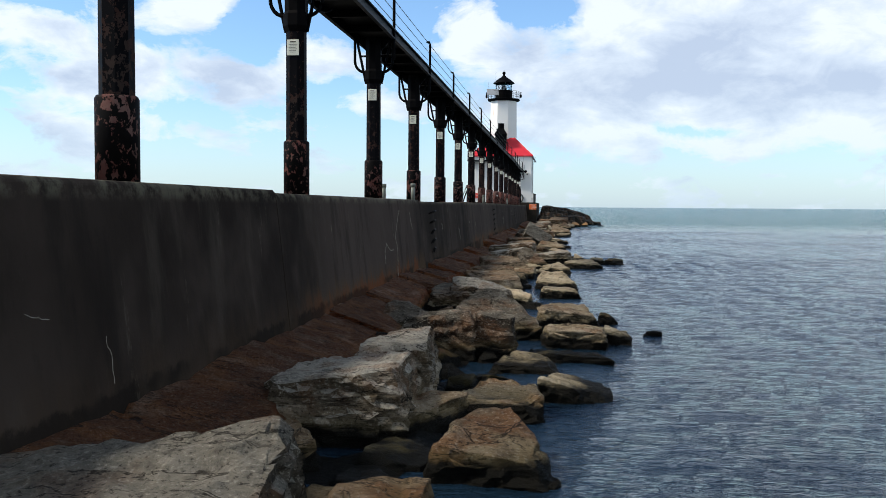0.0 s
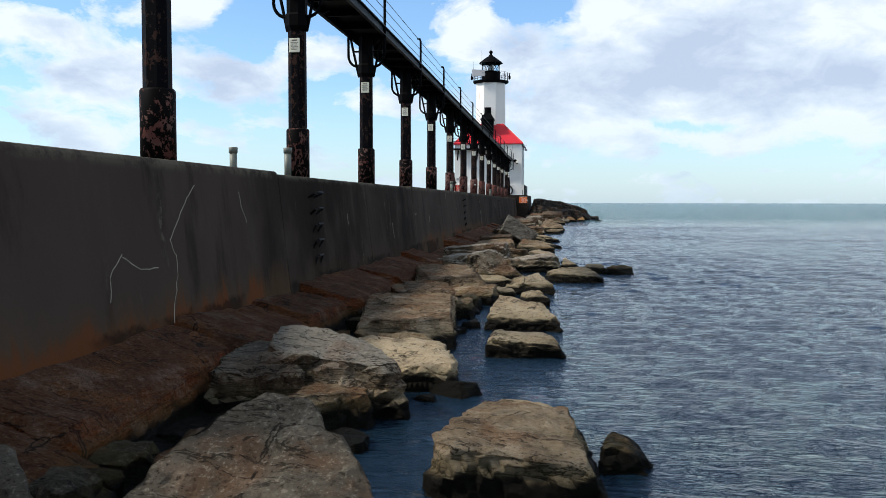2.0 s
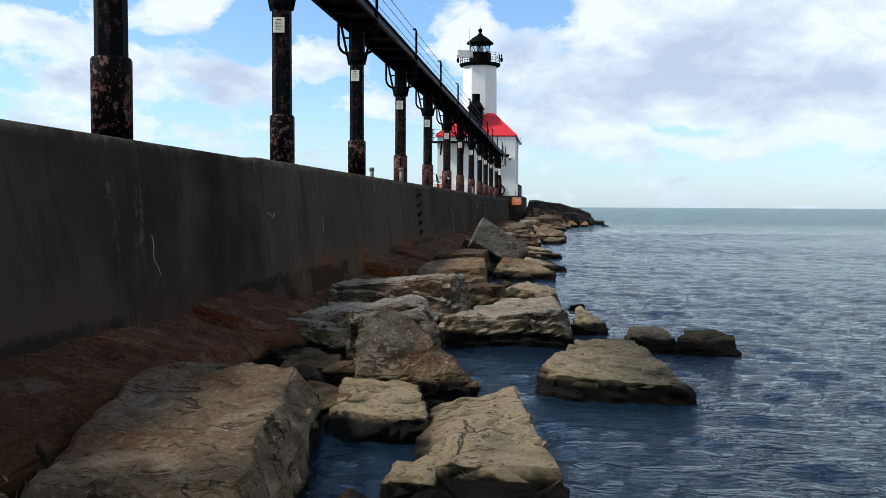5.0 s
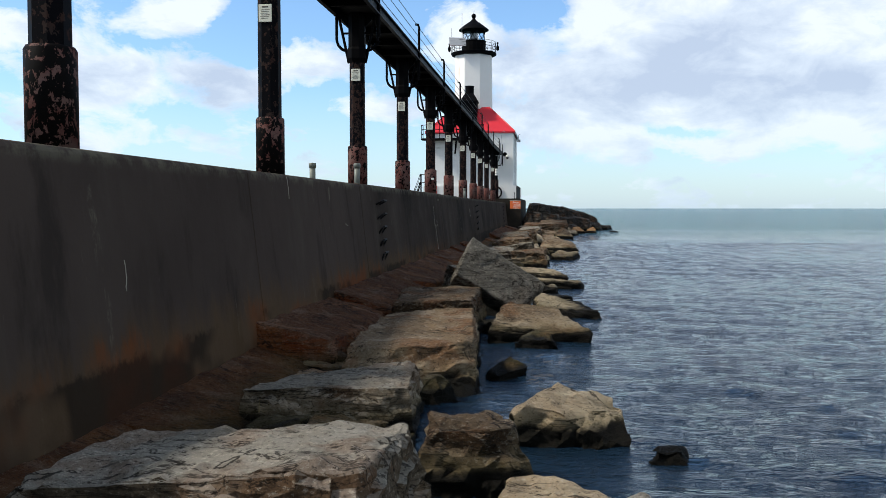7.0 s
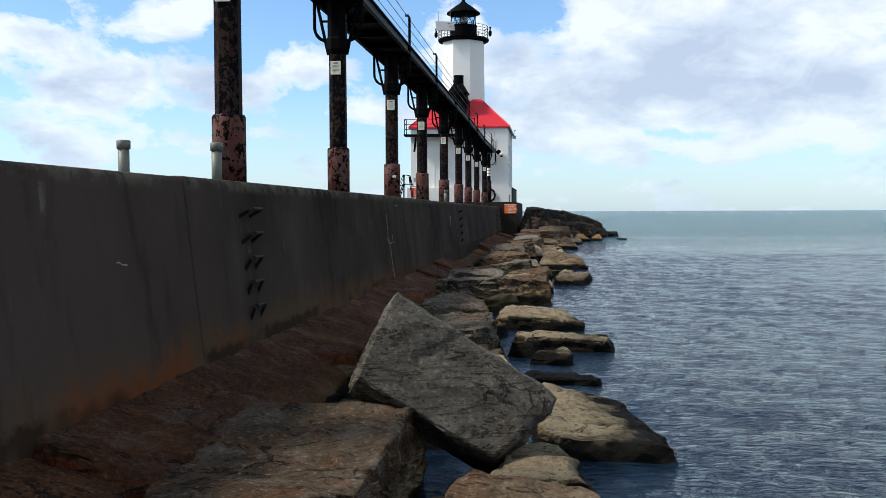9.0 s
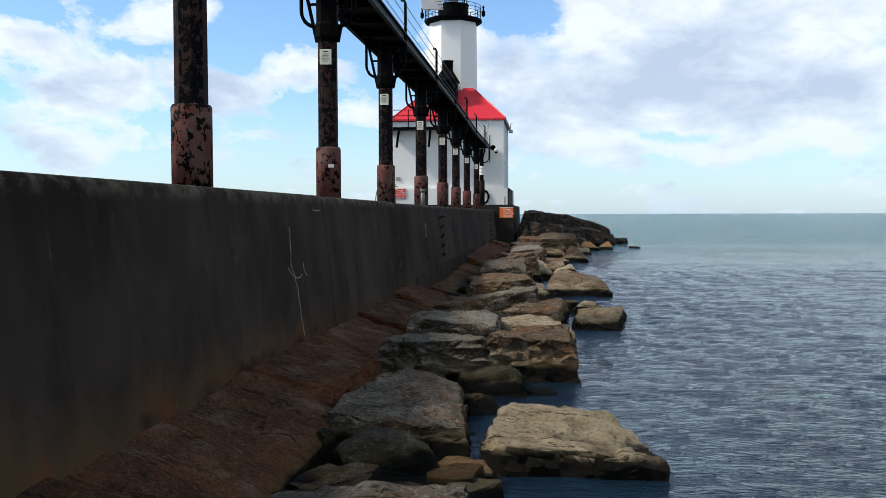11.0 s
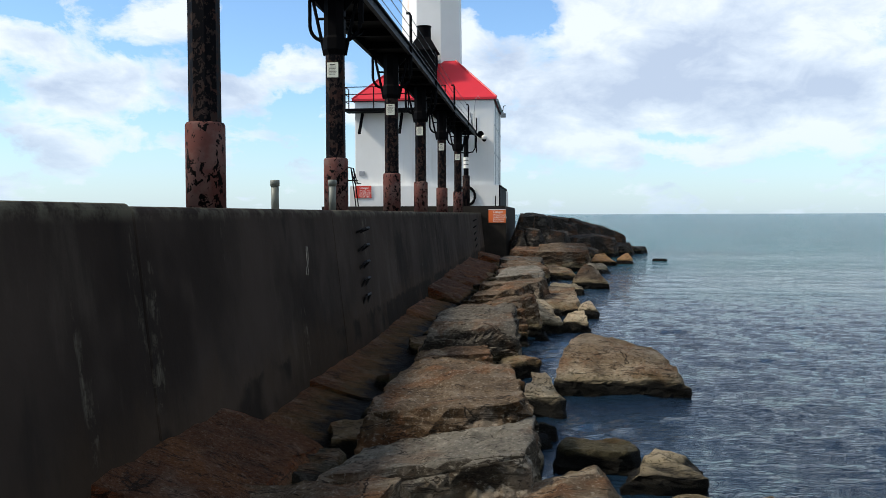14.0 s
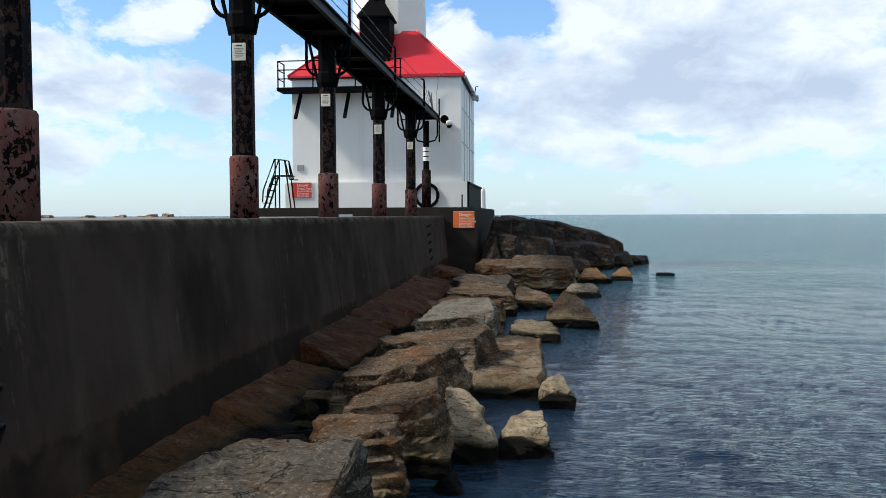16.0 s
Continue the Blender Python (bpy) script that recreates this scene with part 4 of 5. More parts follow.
for x, w in ((-4.6, 0.05), (-2.3, 0.05), (-1.1, 0.05)):
    lpart("wall_seam", box(x - w / 2, x + w / 2, -0.625, -0.605, 3.95, 8.3, 0.004), WHITE)
for y in (0.6, 2.1, 3.6, 5.1):
    lpart("side_seam", box(HX + HALF + 0.002, HX + HALF + 0.022, y - 0.03, y + 0.03, 3.95, 8.25, 0.004), GREY_METAL)
lpart("side_seam", box(HX + HALF + 0.003, HX + HALF + 0.02, -0.5, 6.6, 5.55, 5.62, 0.004), GREY_METAL)
lpart("side_seam", box(HX + HALF + 0.003, HX + HALF + 0.02, -0.5, 6.6, 7.0, 7.05, 0.004), GREY_METAL)


def horn():
    ob = empty("loudspeaker", "dark round horn loudspeaker on the white wall", "loudspeaker", at=pose(0.62, -0.62, 6.59))
    part("bell", lathe([(0.07, 0.0), (0.10, 0.12), (0.17, 0.20), (0.18, 0.22), (0.13, 0.215), (0.05, 0.14)], 16), BLACK, ob, at=pose(0, 0, 0, 90, 0, 0), smooth=True)
    part("bracket", box(-0.03, 0.03, -0.12, -0.0, -0.2, -0.13, 0.005), GREY_METAL, ob)


def dome_camera():
    ob = empty("security_camera", "small white dome camera on the white wall", "camera", at=pose(0.82, -0.62, 6.35))
    part("housing", lathe([(0.10, -0.02), (0.14, 0.06), (0.13, 0.16), (0.05, 0.2)], 14), LETTER, ob, at=pose(0, -0.2, 0), smooth=True)
    part("dome", lathe([(0.02, -0.14), (0.09, -0.10), (0.115, -0.02)], 14), BLACK, ob, at=pose(0, -0.2, 0), smooth=True)
    part("arm", box(-0.03, 0.03, -0.2, 0, 0.14, 0.2, 0.005), LETTER, ob)


def floodlight():
    ob = empty("floodlight", "grey floodlight on a bracket at the eave corner", "floodlight", at=pose(1.38, 3.6, 8.17))
    part("arm", tube([(-0.1, 0, 0.1), (0.2, 0, 0.12), (0.24, 0, 0.0)], 0.025, 6), GREY_METAL, ob)
    part("lamp_head", box(0.1, 0.38, -0.14, 0.14, -0.25, -0.02, 0.03), GREY_METAL, ob)
    part("sensor", tube([(0.2, 0, 0.1), (0.24, 0, 0.38), (0.36, 0, 0.42)], 0.025, 6), BLACK, ob)


horn()
dome_camera()
floodlight()


def danger_sign(x, y, z, face, label):
    ob = empty("danger_sign", label, "sign", "danger signs", at=pose(x, y, z))
    part("face", box(-0.43, 0.43, -0.02, 0.0, -0.32, 0.32, 0.006), face, ob)
    part("top_edge", box(-0.43, 0.43, -0.026, 0.002, 0.322, 0.345, 0.004), LETTER, ob)
    for words, size, zz, xx in (("Danger", 0.17, 0.21, -0.20), ("Waves, Flood", 0.115, 0.06, -0.20), ("Surface During", 0.115, -0.045, -0.20), ("Storms and", 0.115, -0.15, -0.20), ("Rough Seas", 0.115, -0.25, -0.20)):
        text_part("lettering", words, size, LETTER, ob, pose(xx, -0.021, zz, 90, 0, 0))


danger_sign(-5.54, -0.87, 3.65, SIGN_RED, "red danger sign with white lettering on the lighthouse base")
danger_sign(1.56, -2.41, 2.36, SIGN_ORANGE, "orange danger sign with white lettering on the concrete plinth")


def access_stair():
    ob = empty("access_stair", "black steel stair with handrails beside the lighthouse", "stair", at=pose(-6.5, -1.7, 2.87))
    for y in (-0.3, 0.3):
        part("stringer", tube([(-0.35, y, 0.0), (0.10, y, 1.35)], 0.04, 6), BLACK, ob)
        part("handrail", tube([(-0.42, y, 0.25), (-0.38, y, 0.75), (0.12, y, 2.05), (0.55, y, 2.0), (0.75, y, 1.2), (0.95, y, 1.2)], 0.032, 6), BLACK, ob)
        part("stanchion", tube([(0.14, y, 0.0), (0.14, y, 2.03)], 0.03, 6), BLACK, ob)
        part("rear_leg", tube([(0.55, y, 2.0), (0.80, y, 0.0)], 0.03, 6), BLACK, ob)
    for i in range(5):
        part("tread", box(-0.40 + i * 0.09, -0.18 + i * 0.09, -0.28, 0.28, 0.2 + i * 0.26, 0.24 + i * 0.26, 0.004), BLACK, ob)
    part("landing", box(0.05, 0.8, -0.3, 0.3, 1.33, 1.38, 0.004), BLACK, ob)


access_stair()
beacon = tagged(part("marker_post", lathe([(0.17, 2.8), (0.15, 3.9), (0.09, 4.05), (0.05, 4.12)], 10, 1.4, 12.2), WHITE), "small white marker post behind the lighthouse", "marker post")
tagged(part("standpipe", tube([(1.45, -1.9, 2.86), (1.45, -1.9, 3.4)], 0.03, 8), RUNG), "thin rusty standpipe on the plinth", "pipe")

# ---- catwalk on its columns ----
COL_X = {0: -0.06, 1: -0.07, 2: -0.12, 3: -0.05}
COL_Y = (-1.6, -5.95, -12.1, -18.7, -24.43, -30.52, -36.85, -42.7, -48.9, -55.08, -61.4, -67.5, -73.7, -79.95, -86.03, -92.47, -98.75)
LAST = 19


def cx_of(k):
    return COL_X.get(k, 0.0)


def cy_of(k):
    return COL_Y[k] if k < len(COL_Y) else 0.2 - 6.19 * k


def notice_plate(parent):
    pl = part("notice_plate", box(-0.105, 0.105, -0.012, 0.0, -0.135, 0.135, 0.008), SIGN_WHITE, parent, "small pale notice plate", at=pose(0, -0.168, 5.05 - 2.48))
    part("print", box(-0.05, 0.05, -0.015, -0.011, 0.085, 0.105, 0), INK, pl)
    for i in range(6):
        part("print", box(-0.075 + 0.012 * (i % 2), 0.075 - 0.014 * (i % 3), -0.0145, -0.011, 0.048 - i * 0.026, 0.054 - i * 0.026, 0), INK, pl)


def column():
    ob = empty("catwalk_column", "black peeling catwalk column over a red primed sleeve", "column", "catwalk columns", at=pose(cx_of(8), cy_of(8), 2.515))
    part("sleeve", lathe([(0.222, 0.0), (0.222, 0.955), (0.205, 0.985), (0.168, 0.99)], 24), SLEEVE, ob, "sleeve of flaking black paint over red", smooth=True)
    part("shaft", lathe([(0.180, 0.90), (0.175, 2.86)], 8, turn=math.pi / 8), BLACK_PEEL, ob)
    part("head", lathe([(0.175, 2.85), (0.225, 2.95), (0.225, 3.15), (0.20, 3.2), (0.20, 3.97)], 8, turn=math.pi / 8), BLACK, ob)
    for s in (-1, 1):
        loop = [(s * 0.47, 0, 3.98), (s * 0.47, 0, 3.42)] + [(s * (0.22 + 0.25 * math.cos(a)), 0, 3.42 - 0.28 * math.sin(a)) for a in [math.pi / 2 * q / 6 for q in range(1, 7)]] + [(s * 0.12, 0, 3.14)]
        part("hoop_brace", tube(loop, 0.034, 8), BLACK, ob)
        part("strut", tube([(s * 0.42, 0, 3.92), (s * 0.19, 0, 2.86)], 0.032, 6), BLACK, ob)
        part("tie", tube([(s * 0.34, 0, 3.53), (s * 0.1, 0, 3.53)], 0.026, 6), BLACK, ob)
        part("gusset", prism([(s * 0.16, 3.62), (s * 0.46, 3.97), (s * 0.16, 3.97)], -0.02, 0.02), BLACK, ob)
    notice_plate(ob)
    return ob


first = column()
for k in range(1, LAST):
    if k != 8:
        copied = copy_thing(first, pose(cx_of(k), cy_of(k), 2.515, 0, 0, (k * 37) % 5 - 2))
        if k == 7:
            part("sticker", box(-0.05, 0.05, -0.006, 0.006, -0.03, 0.03, 0.004), LETTER, copied, "small white sticker", at=pose(0.09, -0.205, 0.645, 0, 0, 24))


def end_column():
    ob = empty("catwalk_column", "slim end column of the catwalk wrapped in white bands", "column", "catwalk columns", at=pose(cx_of(0), cy_of(0), 2.8))
    part("sleeve", lathe([(0.19, 0), (0.19, 1.62), (0.15, 1.64)], 20), BLACK_PEEL, ob, smooth=True)
    part("shaft", lathe([(0.125, 1.55), (0.125, 3.65)], 8), BLACK, ob)
    for i in range(3):
        part("white_band", lathe([(0.14, 2.0 + 0.2 * i), (0.145, 2.16 + 0.2 * i)], 16), LETTER, ob, "torn white band")
    for s in (-1, 1):
        part("hoop_brace", tube([(s * 0.47, 0, 3.65), (s * 0.47, 0, 3.05), (s * 0.36, 0, 2.84), (s * 0.1, 0, 2.78)], 0.034, 8), BLACK, ob)


end_column()

catwalk = empty("catwalk", "black iron catwalk deck with posts and wires on one side", "catwalk")
DECK_Z = 6.45
for k in range(LAST - 1):
    xa, ya, xb, yb = cx_of(k + 1), cy_of(k + 1), cx_of(k), cy_of(k)
    if k == 0:
        yb += 0.45
    for s in (-1, 1):
        b = bmesh.new()
        verts = []
        for x, y in ((xa, ya), (xb, yb)):
            for dx, z in ((0.0, DECK_Z), (0.09, DECK_Z), (0.09, DECK_Z + 0.03), (0.03, DECK_Z + 0.03), (0.03, DECK_Z + 0.22), (0.09, DECK_Z + 0.22), (0.09, DECK_Z + 0.25), (0.0, DECK_Z + 0.25)):
                verts.append(b.verts.new((x + s * (0.44 + dx), y + (0.01 if y == ya else -0.01), z)))
        for i in range(8):
            b.faces.new((verts[i], verts[(i + 1) % 8], verts[8 + (i + 1) % 8], verts[8 + i]))
        b.faces.new(verts[:8][::-1])
        b.faces.new(verts[8:])
        bmesh.ops.recalc_face_normals(b, faces=b.faces[:])
        part("side_beam", b, BEAM if s > 0 else BLACK, catwalk)
    b = bmesh.new()
    v = [b.verts.new((x + sx * 0.435, y, z)) for z in (DECK_Z + 0.19, DECK_Z + 0.23) for x, y in ((xa, ya + 0.012), (xb, yb - 0.012)) for sx in (-1, 1)]
    for q in ((0, 1, 3, 2), (4, 6, 7, 5), (0, 4, 5, 1), (2, 3, 7, 6), (0, 2, 6, 4), (1, 5, 7, 3)):
        b.faces.new([v[i] for i in q])
    bmesh.ops.recalc_face_normals(b, faces=b.faces[:])
    part("deck_plate", b, BLACK, catwalk)
    for j in range(4):
        f = (j + 0.5) / 4
        x, y = xa + (xb - xa) * f, ya + (yb - ya) * f
        part("cross_beam", box(x - 0.43, x + 0.43, y - 0.045, y + 0.045, DECK_Z + 0.03, DECK_Z + 0.185, 0.006), BLACK, catwalk)
    x = xa + 0.50
    part("rail_post", tube([(x, ya, 5.95), (x, ya, 7.42), (x - 0.03, ya, 7.49), (x - 0.11, ya, 7.50)], 0.036, 8), BLACK, catwalk)
    sag = [(xa + 0.12 + (xb - xa) * f, ya + 0.2 + 1.9 * f, 6.05 - 0.55 * math.sin(math.pi * f * 0.75) * 0.55 + 0.42 * f) for f in [q / 9 for q in range(10)]]
    if k % 2 == 0:
        part("loose_cable", tube(sag, 0.012, 5), BLACK, catwalk)
x = cx_of(0) + 0.5
part("rail_post", tube([(x, -1.2, 5.6), (x, -1.2, 7.4)], 0.03, 8), BLACK, catwalk)
part("end_shelf", box(-0.35, 0.45, -1.6, -1.1, 6.62, 6.66, 0.004), BLACK, catwalk)
for z in (7.40, 7.13, 6.86):
    part("guard_wire", tube([(cx_of(k) + 0.50, cy_of(k), z) for k in range(LAST - 1, 0, -1)] + [(0.0, -1.2, z - 0.05)], 0.009, 5), WIRE, catwalk)
part("lattice_gate", tube([(cx_of(1) + 0.45, -4.6, 6.7), (cx_of(1) + 0.45, -3.4, 7.35), (cx_of(1) + 0.45, -3.0, 6.8), (cx_of(1) + 0.45, -4.3, 7.3)], 0.035, 6), GREY_METAL, catwalk, "grey lattice piece by the end of the catwalk")

# ---- ladders, vent pipes, things on the pier ----


def wall_x(z):
    return 0.75 + (2.495 - z) * 0.41 / 3.695


def rung_ladder(y, rng):
    ob = empty("wall_ladder", "five bent rusty rungs set in the pier wall", "ladder", "wall ladders", at=pose(0, y, 0))
    for i in range(5):
        z = 2.25 - i * 0.27
        x = wall_x(z)
        droop, shift, out = 0.09 + 0.035 * i + rng.uniform(0, 0.04), rng.uniform(-0.03, 0.03), 0.165 - 0.022 * i + rng.uniform(-0.015, 0.015)
        skew = rng.uniform(-0.08, 0.02)
        pts = [(x - 0.03, -0.16 + shift, z - droop), (x + out * 0.8, -0.16 + shift + skew, z - 0.02), (x + out, -0.13 + shift + skew, z), (x + out, 0.13 + shift, z), (x + out * 0.8, 0.16 + shift, z - 0.02), (x - 0.03, 0.16 + shift, z - droop)]
        part("rung", tube(pts, 0.021, 7), RUNG, ob)


rng = random.Random(12)
for y in (-106.4, -81.8, -56.75, -32.35, -8.1):
    rung_ladder(y, rng)


def vent_pipe(x, y, top):
    ob = empty("vent_pipe", "capped grey green vent pipe standing on the pier deck", "pipe", "vent pipes", at=pose(x, y, 2.46))
    part("pipe", lathe([(0.062, 0), (0.062, top - 2.46 - 0.08)], 16), ZINC, ob, smooth=True)
    part("cap", lathe([(0.075, top - 2.46 - 0.10), (0.077, top - 2.46 - 0.01), (0.066, top - 2.46)], 16), ZINC, ob, smooth=True)


for far_y, near_y in ((-81.97, -81.26), (-56.93, -56.05), (-32.49, -31.65)):
    vent_pipe(-0.55, far_y, 3.03)
    vent_pipe(0.2, near_y, 3.06)
tagged(part("white_marker_block", box(-2.4, -2.1, -9.2, -9.0, 2.465, 2.6, 0.01), LETTER), "small white painted block on the pier deck", "block")
tagged(part("pale_plate", box(-3.1, -2.4, -5.3, -5.2, 2.465, 2.6, 0.01), GREY_METAL), "low pale metal plate on the pier deck", "plate")

# stones heaped along the far edge of the pier
rng = random.Random(21)
bm = bmesh.new()
for i in range(130):
    w = rng.uniform(0.4, 0.85)
    r = rock_mesh(rng, w, w * rng.uniform(0.7, 1.2), rng.uniform(0.2, 0.42), 0.5, 0, 0.6, 0.3)
    me = bpy.data.meshes.new("tmp")
    r.to_mesh(me)
    r.free()
    me.transform(pose(-9.6 - rng.uniform(0, 1.0), -56 + i * 0.40, 2.28, 0, 0, rng.uniform(0, 360)))
    bm.from_mesh(me)
    bpy.data.meshes.remove(me)
tagged(part("far_stones", bm, FAR_ROCK), "pinkish stones heaped along the far edge of the pier", "stones", kind="stuff")

# ---- ledge of rust-brown stones against the wall ----


def ledge_stone(rng, y, d):
    """A broad water-worn stone that slopes from the wall down to the boulders."""
    high, out = rng.uniform(0.76, 0.86), rng.uniform(1.66, 1.92)
    fallen = 0.30 if rng.random() < 0.12 else 0.0      # some have slipped and left a dark hollow
    high -= fallen
    low = rng.uniform(0.40, 0.56) - fallen
    tip = rng.uniform(-0.045, 0.045)
    bm, cx, cy, _ = block_mesh(rng, y, d - 0.02, (0.70, high - tip, out + rng.uniform(-0.12, 0.12), low - tip), (0.70, high + tip, out + rng.uniform(-0.12, 0.12), low + tip), 0.085, 0.2, 4, 0.12, -0.3, 0.5)
    ob = part("ledge_stone", bm, LEDGE, at=pose(cx, cy, 0))
    tagged(ob, "broad rust brown ledge stone against the pier wall", "ledge stone", "ledge stones")


rng = random.Random(5)
y = -113.0
while y < -3.2:
    d = rng.uniform(1.8, 4.4)
    ledge_stone(rng, y, d)
    y += d

# ---- boulders of the breakwater ----
stone("g", -103.90, 1.40, (0.95, 0.78, 3.15, 0.92), (1.25, 0.90, 3.03, 1.22))
stone("b", -100.32, 0.90, (3.52, 0.43, 4.54, 0.29), (3.68, 0.53, 4.12, 0.57))
stone("p", -99.42, 1.50, (1.68, 0.69, 3.04, 0.85), (1.79, 0.67, 2.97, 0.86))
stone("b", -98.24, 0.90, (3.31, 0.28, 4.43, 0.33), (3.77, 0.40, 4.24, 0.42))
stone("p", -98.11, 1.66, (2.32, 0.84, 3.10, 0.86), (2.45, 0.80, 2.96, 0.90))
stone("t", -97.23, 0.90, (4.33, 0.40, 5.15, 0.21), (4.52, 0.33, 5.08, 0.17))
stone("t", -95.52, 0.70, (3.67, 0.25, 4.57, 0.23), (3.89, 0.32, 4.31, 0.31))
stone("k", -94.68, 0.80, (2.28, 0.74, 3.29, 0.86), (2.24, 0.69, 3.11, 0.81))
stone("d", -94.58, 0.50, (4.11, 0.26, 5.30, 0.21), (4.19, 0.23, 5.08, 0.21))
stone("k", -94.49, 0.80, (3.34, 0.79, 3.92, 0.74), (3.29, 0.76, 3.68, 0.79))
stone("m", -93.31, 1.01, (4.31, 0.41, 5.28, 0.39), (4.38, 0.41, 5.28, 0.39))
stone("k", -92.85, 0.80, (1.45, 0.38, 2.60, 0.47), (1.60, 0.74, 1.87, 0.68))
stone("t", -92.71, 0.60, (5.27, 0.39, 5.74, 0.30), (5.36, 0.35, 5.63, 0.26))
stone("k", -92.49, 1.00, (2.62, 0.45, 4.26, 0.41), (3.07, 0.93, 3.49, 0.88))
stone("d", -91.67, 0.30, (6.09, 0.20, 6.34, 0.20), (6.18, 0.18, 6.33, 0.17))
stone("m", -91.00, 1.56, (4.13, 0.49, 5.32, 0.36), (4.38, 0.42, 5.09, 0.42))
stone("d", -90.27, 0.50, (5.36, 0.34, 5.65, 0.21), (5.42, 0.32, 5.60, 0.24))
stone("t", -89.47, 0.58, (4.41, 0.37, 5.15, 0.33), (4.46, 0.36, 4.83, 0.34))
stone("g", -89.12, 0.80, (1.92, 0.53, 2.75, 0.56), (1.87, 0.70, 2.33, 0.71))
stone("p", -88.94, 1.00, (2.23, 0.74, 3.65, 0.58), (2.27, 0.84, 2.83, 0.85))
stone("t", -87.77, 1.81, (3.36, 0.38, 3.97, 0.42), (2.53, 0.44, 3.57, 0.36))
stone("t", -85.61, 0.70, (4.14, 0.35, 5.12, 0.27), (4.21, 0.39, 4.85, 0.36))
stone("m", -85.23, 3.20, (2.42, 0.51, 3.60, 0.53), (1.86, 0.53, 3.26, 0.55))
stone("m", -83.67, 1.61, (2.30, 0.58, 3.26, 0.46), (2.06, 0.52, 3.27, 0.53))
stone("t", -83.32, 0.80, (3.95, 0.33, 5.05, 0.31), (4.12, 0.59, 4.71, 0.53))
stone("b", -82.11, 2.29, (2.55, 0.56, 3.35, 0.56), (2.06, 0.55, 2.83, 0.57))
stone("b", -81.91, 1.55, (2.41, 0.52, 3.30, 0.58), (1.87, 0.52, 2.80, 0.58))
stone("m", -80.10, 0.76, (2.76, 0.40, 3.80, 0.42), (2.55, 0.35, 3.83, 0.47))
stone("t", -80.02, 0.60, (4.35, 0.32, 4.86, 0.29), (4.39, 0.34, 4.66, 0.35))
stone("m", -79.62, 3.20, (2.47, 0.56, 3.66, 0.64), (1.76, 0.65, 3.00, 0.66))
stone("t", -79.17, 0.50, (3.82, 0.34, 4.20, 0.31), (3.79, 0.35, 4.04, 0.34))
stone("t", -78.14, 0.40, (3.96, 0.30, 4.26, 0.29), (3.96, 0.34, 4.16, 0.36))
stone("t", -78.06, 2.00, (4.14, 0.38, 4.94, 0.34), (3.91, 0.29, 4.58, 0.43))
stone("t", -76.70, 1.39, (3.23, 0.30, 3.99, 0.32), (3.03, 0.31, 3.68, 0.31))
stone("k", -75.29, 0.50, (3.17, 0.44, 4.18, 0.38), (3.12, 0.89, 3.72, 0.92))
stone("t", -75.09, 2.48, (4.71, 0.36, 6.09, 0.29), (5.19, 0.31, 5.79, 0.34))
stone("g", -74.21, 0.44, (2.84, 0.73, 3.68, 0.77), (2.74, 0.74, 3.31, 0.76))
stone("p", -73.40, 1.97, (1.89, 0.55, 2.88, 0.46), (1.55, 0.47, 2.50, 0.53))
stone("p", -73.25, 0.99, (1.96, 0.58, 3.56, 0.81), (1.97, 0.64, 3.29, 0.76))
stone("d", -72.35, 0.70, (6.37, 0.31, 7.06, 0.28), (6.57, 0.33, 7.02, 0.34))
stone("t", -72.24, 0.60, (5.78, 0.33, 6.38, 0.27), (5.93, 0.35, 6.25, 0.35))
stone("p", -72.11, 2.03, (3.50, 0.46, 5.07, 0.57), (4.07, 0.46, 5.01, 0.58))
stone("p", -70.95, 1.19, (1.60, 0.73, 3.47, 0.87), (1.74, 0.73, 3.62, 0.87))
stone("t", -70.90, 0.80, (5.21, 0.39, 5.59, 0.28), (5.27, 0.42, 5.55, 0.21))
stone("t", -69.92, 0.39, (4.06, 0.44, 4.75, 0.46), (4.11, 0.45, 4.48, 0.45))
stone("b", -68.94, 0.56, (3.54, 0.57, 4.20, 0.57), (3.49, 0.55, 3.97, 0.59))
stone("d", -67.97, 0.30, (5.17, 0.22, 5.38, 0.22), (5.27, 0.20, 5.37, 0.20))
stone("t", -67.60, 0.80, (4.09, 0.46, 4.98, 0.37), (4.34, 0.52, 4.90, 0.38))
stone("p", -67.59, 1.26, (1.72, 0.53, 3.17, 0.57), (2.05, 0.51, 3.05, 0.59))
stone("m", -65.75, 3.20, (2.17, 0.59, 3.58, 0.65), (2.10, 0.62, 3.27, 0.68))
stone("d", -62.47, 0.40, (3.93, 0.24, 4.51, 0.22), (4.04, 0.30, 4.33, 0.30))
stone("b", -62.42, 2.72, (2.11, 0.71, 3.20, 0.73), (1.91, 0.72, 3.17, 0.72))
stone("m", -61.94, 0.90, (3.50, 0.37, 4.91, 0.32), (3.70, 0.62, 4.43, 0.52))
stone("t", -60.33, 1.02, (3.79, 0.34, 4.48, 0.36), (3.98, 0.38, 4.34, 0.32))
stone("t", -59.22, 2.33, (4.18, 0.33, 5.29, 0.22), (4.08, 0.39, 4.86, 0.16))
stone("g", -57.05, 1.71, (2.50, 0.84, 3.07, 0.72), (2.08, 0.84, 2.91, 0.72))
stone("t", -56.27, 0.60, (3.21, 0.46, 3.78, 0.37), (3.26, 0.53, 3.67, 0.47))
stone("d", -55.79, 0.50, (3.89, 0.23, 4.87, 0.16), (3.95, 0.15, 4.55, 0.13))
stone("k", -54.67, 1.74, (2.57, 0.60, 3.48, 0.61), (1.92, 0.56, 3.36, 0.66))
